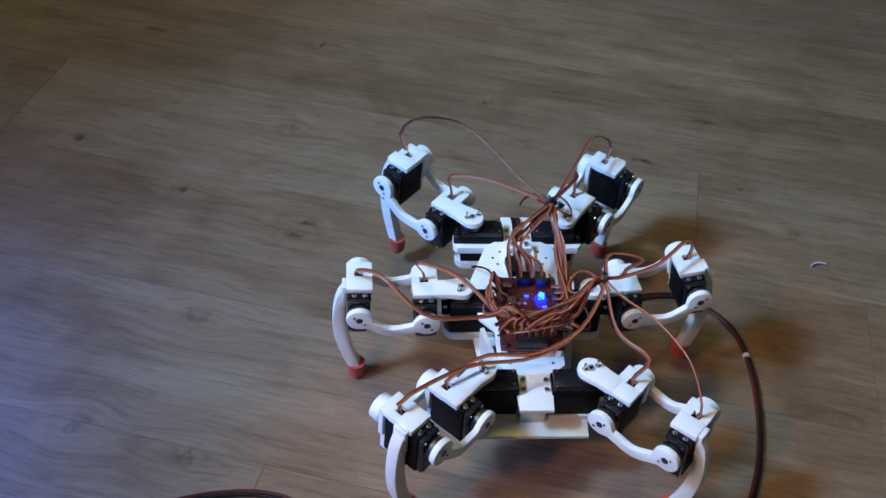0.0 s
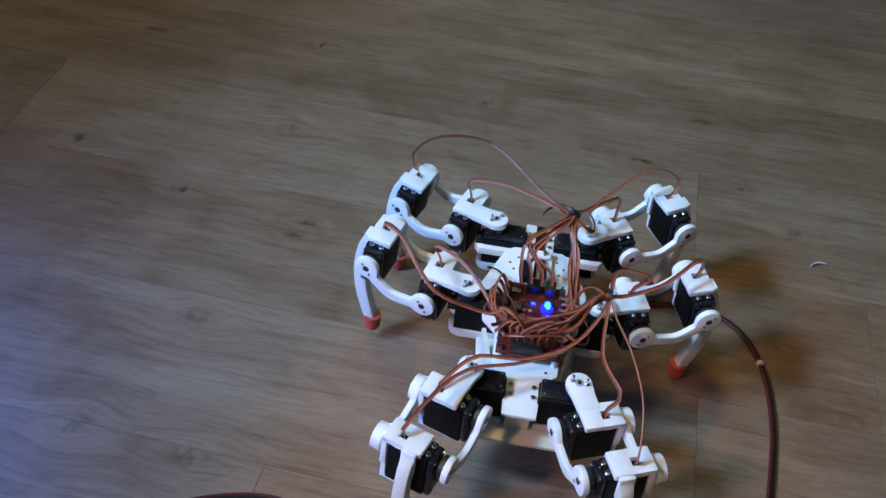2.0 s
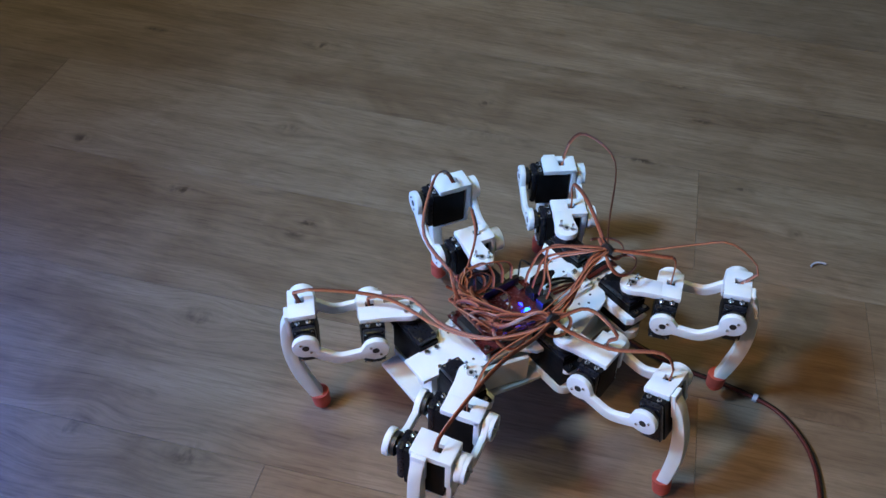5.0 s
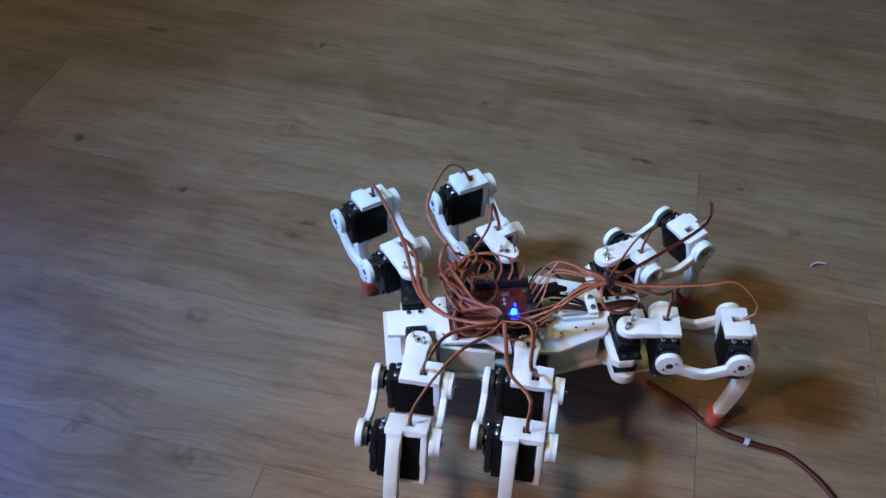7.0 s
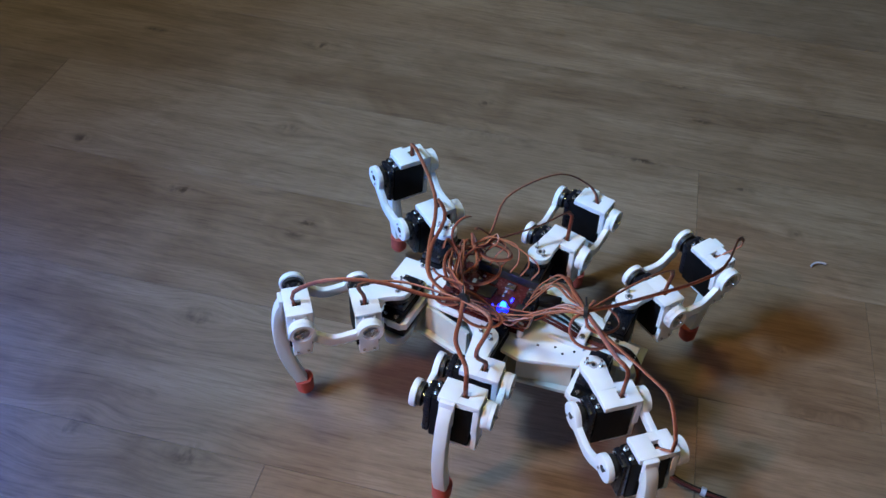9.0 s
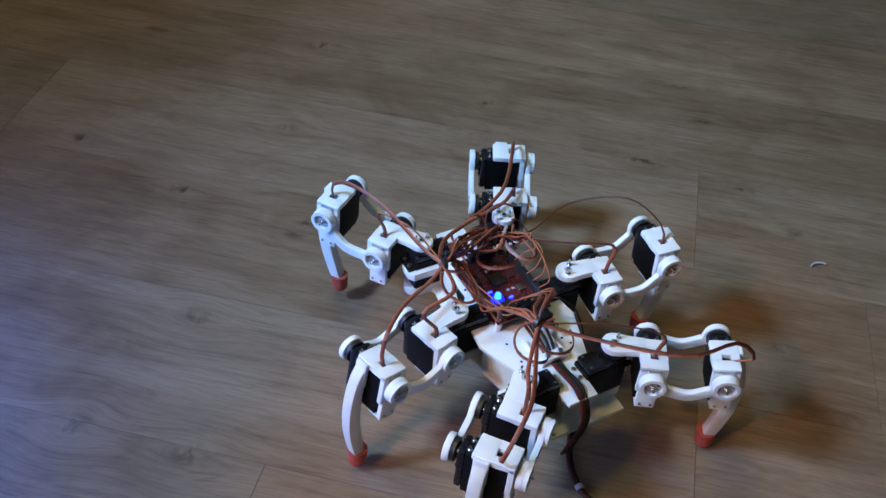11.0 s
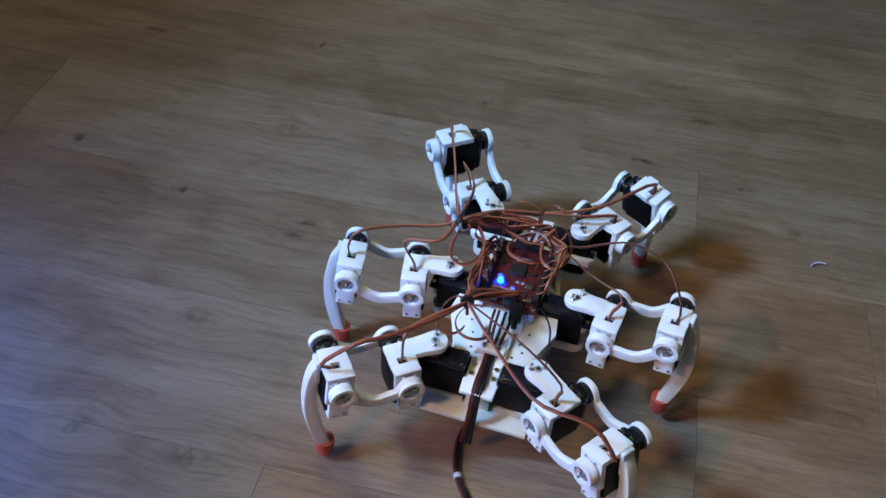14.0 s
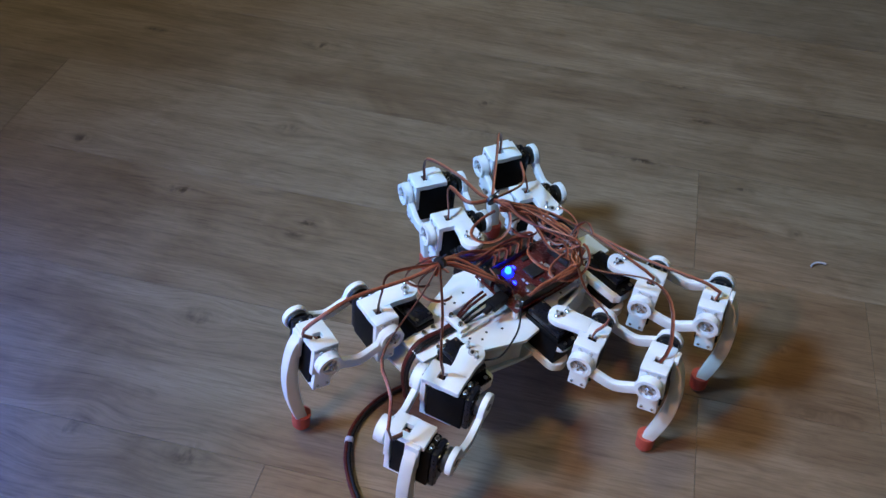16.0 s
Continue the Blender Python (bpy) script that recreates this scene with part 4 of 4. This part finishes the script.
def cable_curve(leg, which, t):
    hip, femur, knee = leg_poses(leg, t)
    h = 1 if leg[0] == "R" else -1
    out = (hip.to_3x3() @ Vector((1, 0, 0)))
    tie = {"LF": TIE_HEAD, "LM": TIE_HEAD, "LR": TIE_TAIL, "RR": TIE_TAIL, "RF": TIE_HEAD, "RM": SIDE_END}[leg]
    rng = random.Random(leg + which)
    wob = Vector((rng.uniform(-0.012, 0.012), rng.uniform(-0.012, 0.012), rng.uniform(-0.004, 0.010)))
    if which == "knee":
        a = knee @ Vector((0.0008, -0.0105 * h, DROP - 0.004))
        up = knee.to_3x3() @ Vector((0, 0, 1))
        b = a + up * 0.016 + out * REACH[leg] + Vector((0, ASIDE[leg], 0))
        mid = (b + tie) / 2 + wob * 0.5 + Vector(BULGE[leg])
        pts = [a, b, b.lerp(mid, 0.4) + Vector((0, 0, 0.013)) + wob * 0.6, mid, tie + (mid - tie) * 0.35 - Vector((0, 0, 0.004)), tie]
    else:
        a = hip @ Vector((COXA + 0.0008, -0.0105 * h, -0.004))
        b = a + Vector((0, 0, 0.026)) + out * 0.006 + wob * 0.7
        mid = (b + tie) / 2 + Vector((0, 0, 0.012)) - wob * 1.6
        pts = [a, a + Vector((0, 0, 0.010)), b, mid, tie]
    if leg == "RF":
        # these two swing round the front of the board to the head tie
        pts = pts[:2] + [pts[1].lerp(Vector((0.030, 0.082, 0.016)), 0.7) + wob * 0.5, Vector((0.002, 0.084, 0.010)) + wob * 0.4, Vector((-0.034, 0.066, 0.016)) + wob * 0.3, Vector((-0.054, 0.038, 0.026)), tie]
    dense = spline(pts, 10)
    return dense


def evenly(dense, n):
    """n + 1 points at even steps along a polyline."""
    cum = [0.0]
    for p, q in zip(dense, dense[1:]):
        cum.append(cum[-1] + (q - p).length)
    out, j = [], 0
    for k in range(n + 1):
        s = cum[-1] * k / n
        while j < len(dense) - 2 and cum[j + 1] < s:
            j += 1
        u = (s - cum[j]) / max(cum[j + 1] - cum[j], 1e-9)
        out.append(dense[j].lerp(dense[j + 1], min(max(u, 0), 1)))
    return out


def chain_rows(curves):
    """For each piece of a wire, its poses over the samples; the side of the ribbon is carried along."""
    rows = []
    for pts in curves:
        row, side = [], None
        for p, q in zip(pts, pts[1:]):
            d = (q - p).normalized()
            if side is None:
                side = d.cross(Vector((0.35, 0.25, 0.9))).normalized()
            side = (side - d * side.dot(d)).normalized()
            up = d.cross(side)
            m = Matrix((side, up, d)).transposed().to_4x4()
            m.translation = (p + q) / 2
            row.append(m)
        rows.append(row)
    return rows


leg_wires = {}
for leg in LEGS:
    for which in ("knee", "hip"):
        curves = [evenly(cable_curve(leg, which, t), PIECES) for t in SAMPLES]
        longest = max((q - p).length for pts in curves for p, q in zip(pts, pts[1:]))
        data = piece_mesh(longest, 0.00068, 0.00115, [WIRE_BROWN, WIRE_RED, WIRE_ORANGE])
        leg_wires[leg, which] = ([part("wire_piece", data, robot) for _ in range(PIECES)], chain_rows(curves))

# ---------- the power cable that the robot drags over the floor ----------
CABLE = {
    0.0: [(0.189, 0.664), (0.240, 0.675), (0.276, 0.660), (0.300, 0.628), (0.308, 0.578), (0.303, 0.512), (0.289, 0.457), (0.269, 0.412)],
    1.0: [(0.195, 0.665), (0.242, 0.671), (0.283, 0.658), (0.304, 0.624), (0.311, 0.575), (0.306, 0.512), (0.292, 0.457), (0.279, 0.413)],
    1.8: [(0.206, 0.662), (0.253, 0.662), (0.289, 0.651), (0.310, 0.621), (0.319, 0.575), (0.314, 0.513), (0.301, 0.458), (0.288, 0.413)],
    2.5: [(0.211, 0.655), (0.246, 0.653), (0.279, 0.647), (0.311, 0.619), (0.324, 0.568), (0.320, 0.513), (0.307, 0.458), (0.296, 0.414)],
    3.1: [(0.193, 0.653), (0.239, 0.641), (0.284, 0.634), (0.320, 0.611), (0.337, 0.573), (0.336, 0.521), (0.323, 0.460), (0.310, 0.415)],
    3.6: [(0.187, 0.648), (0.236, 0.621), (0.302, 0.602), (0.332, 0.574), (0.342, 0.531), (0.341, 0.490), (0.333, 0.449), (0.323, 0.411)],
    4.2: [(0.187, 0.644), (0.236, 0.613), (0.301, 0.594), (0.333, 0.573), (0.342, 0.531), (0.341, 0.490), (0.333, 0.449), (0.323, 0.411)],
    5.2: [(0.194, 0.604), (0.231, 0.578), (0.282, 0.555), (0.320, 0.532), (0.340, 0.502), (0.346, 0.473), (0.344, 0.444), (0.338, 0.412)],
    6.5: [(0.207, 0.561), (0.233, 0.538), (0.260, 0.507), (0.292, 0.494), (0.320, 0.487), (0.342, 0.466), (0.354, 0.444), (0.358, 0.413)],
    7.2: [(0.206, 0.556), (0.233, 0.535), (0.258, 0.511), (0.292, 0.496), (0.321, 0.487), (0.342, 0.466), (0.354, 0.444), (0.358, 0.413)],
    8.0: [(0.191, 0.512), (0.214, 0.489), (0.236, 0.479), (0.262, 0.470), (0.286, 0.461), (0.315, 0.448), (0.334, 0.433), (0.342, 0.407)],
    9.0: [(0.193, 0.482), (0.210, 0.460), (0.224, 0.449), (0.242, 0.441), (0.261, 0.434), (0.274, 0.426), (0.284, 0.413), (0.287, 0.393)],
    10.2: [(0.152, 0.481), (0.158, 0.458), (0.164, 0.442), (0.172, 0.426), (0.180, 0.413), (0.186, 0.401), (0.189, 0.386), (0.190, 0.371)],
    11.5: [(0.117, 0.506), (0.108, 0.478), (0.109, 0.455), (0.115, 0.438), (0.125, 0.427), (0.132, 0.412), (0.138, 0.395), (0.142, 0.372)],
    12.5: [(0.080, 0.509), (0.069, 0.481), (0.068, 0.457), (0.072, 0.438), (0.077, 0.423), (0.083, 0.406), (0.089, 0.388), (0.093, 0.369)],
    13.3: [(0.063, 0.508), (0.051, 0.482), (0.048, 0.459), (0.050, 0.439), (0.055, 0.422), (0.061, 0.404), (0.066, 0.387), (0.072, 0.367)],
    14.0: [(0.039, 0.506), (0.027, 0.481), (0.024, 0.457), (0.027, 0.437), (0.034, 0.420), (0.042, 0.403), (0.050, 0.386), (0.056, 0.366)],
    15.0: [(0.029, 0.537), (0.005, 0.510), (-0.005, 0.481), (-0.002, 0.455), (0.004, 0.433), (0.012, 0.414), (0.023, 0.394), (0.033, 0.369)],
    16.0: [(-0.018, 0.540), (-0.050, 0.516), (-0.069, 0.485), (-0.072, 0.455), (-0.066, 0.430), (-0.058, 0.411), (-0.048, 0.391), (-0.036, 0.369)],
}


def cable_at(t):
    keys = sorted(CABLE)
    for a, b in zip(keys, keys[1:]):
        if t <= b:
            u = (t - a) / (b - a)
            u = u * u * (3 - 2 * u)
            return spline([Vector((p[0], p[1], 0.0036)).lerp(Vector((q[0], q[1], 0.0036)), u) for p, q in zip(CABLE[a], CABLE[b])], 6)


power = tagged(new("power_cable"), "thin black and dark red twin cable lying on the floor", "cable")
power.location = (0, 0, 0)
CABLE_PIECES = 36
cable_curves = [evenly(cable_at(t), CABLE_PIECES) for t in SAMPLES]
longest = max((q - p).length for pts in cable_curves for p, q in zip(pts, pts[1:]))
cable_data = piece_mesh(longest, 0.0018, 0.0030, [WIRE_BLACK, WIRE_DARK_RED])
cable_parts = [part("cable_piece", cable_data, power) for _ in range(CABLE_PIECES)]
cable_rows = chain_rows(cable_curves)
bm = bmesh.new()
rod(bm, (0, 0, -0.0022), (0, 0, 0.0022), 0.0040, 12)
tape = mesh_of("tape_band", bm, PAPER)
part("tape_band", tape, cable_parts[16], pose(0, 0, 0), "pale band round the cable")

# a second loop of cable near the camera, pulled away at the start
loop = tagged(new("cable_loop"), "black and red cable loop lying on the floor", "cable")
loop.location = (-0.165, 0.395, 0)
bm = bmesh.new()
for k, off in enumerate((-0.0016, 0.0016)):
    tube(bm, spline([(-0.075, -0.012, 0.0022), (-0.045, 0.004, 0.0022), (-0.010, 0.014, 0.0022), (0.022, 0.017, 0.0022), (0.050, 0.012, 0.0022), (0.070, -0.004, 0.0022), (0.080, -0.03, 0.0022)], 8), 0.0018, 8, k, off)
part("cable_piece", mesh_of("cable_piece", bm, [WIRE_DARK_RED, WIRE_BLACK], True), loop)

# a pale curl of shaving on the floor
bm = bmesh.new()
tube(bm, [Vector((0.012 * math.cos(a), 0.010 * math.sin(a), 0.0013 + 0.0015 * math.sin(a))) for a in [1.0 + 0.16 * k for k in range(12)]], 0.0011, 6)
curl = new("plastic_shaving", mesh_of("plastic_shaving", bm, PAPER, True))
curl.location = (0.414, 0.730, 0)
tagged(curl, "small pale curled plastic shaving on the floor", "shaving")


def motions():
    tenths = [k * 0.1 for k in range(161)]
    walk(robot, [(t, body_pose(t)) for t in tenths])
    for leg in LEGS:
        poses = [(t, leg_poses(leg, t)) for t in tenths]
        hip, link_a, link_b, knee = moving[leg]
        walk(hip, [(t, p[0]) for t, p in poses])
        walk(link_a, [(t, p[1]) for t, p in poses])
        walk(link_b, [(t, p[1]) for t, p in poses])
        walk(knee, [(t, p[2]) for t, p in poses])
    for pieces, rows in leg_wires.values():
        for k, ob in enumerate(pieces):
            walk(ob, [(t, row[k]) for t, row in zip(SAMPLES, rows)])
    for k, ob in enumerate(cable_parts):
        walk(ob, [(t, row[k]) for t, row in zip(SAMPLES, cable_rows)])
    rest = Matrix.Translation((-0.165, 0.395, 0))
    walk(loop, [(0.0, rest), (1.6, rest), (2.2, pose(-0.165, 0.388, 0)), (2.7, pose(-0.150, 0.362, 0)), (3.5, pose(-0.12, 0.28, 0)), (16.0, pose(-0.12, 0.28, 0))])


motions()
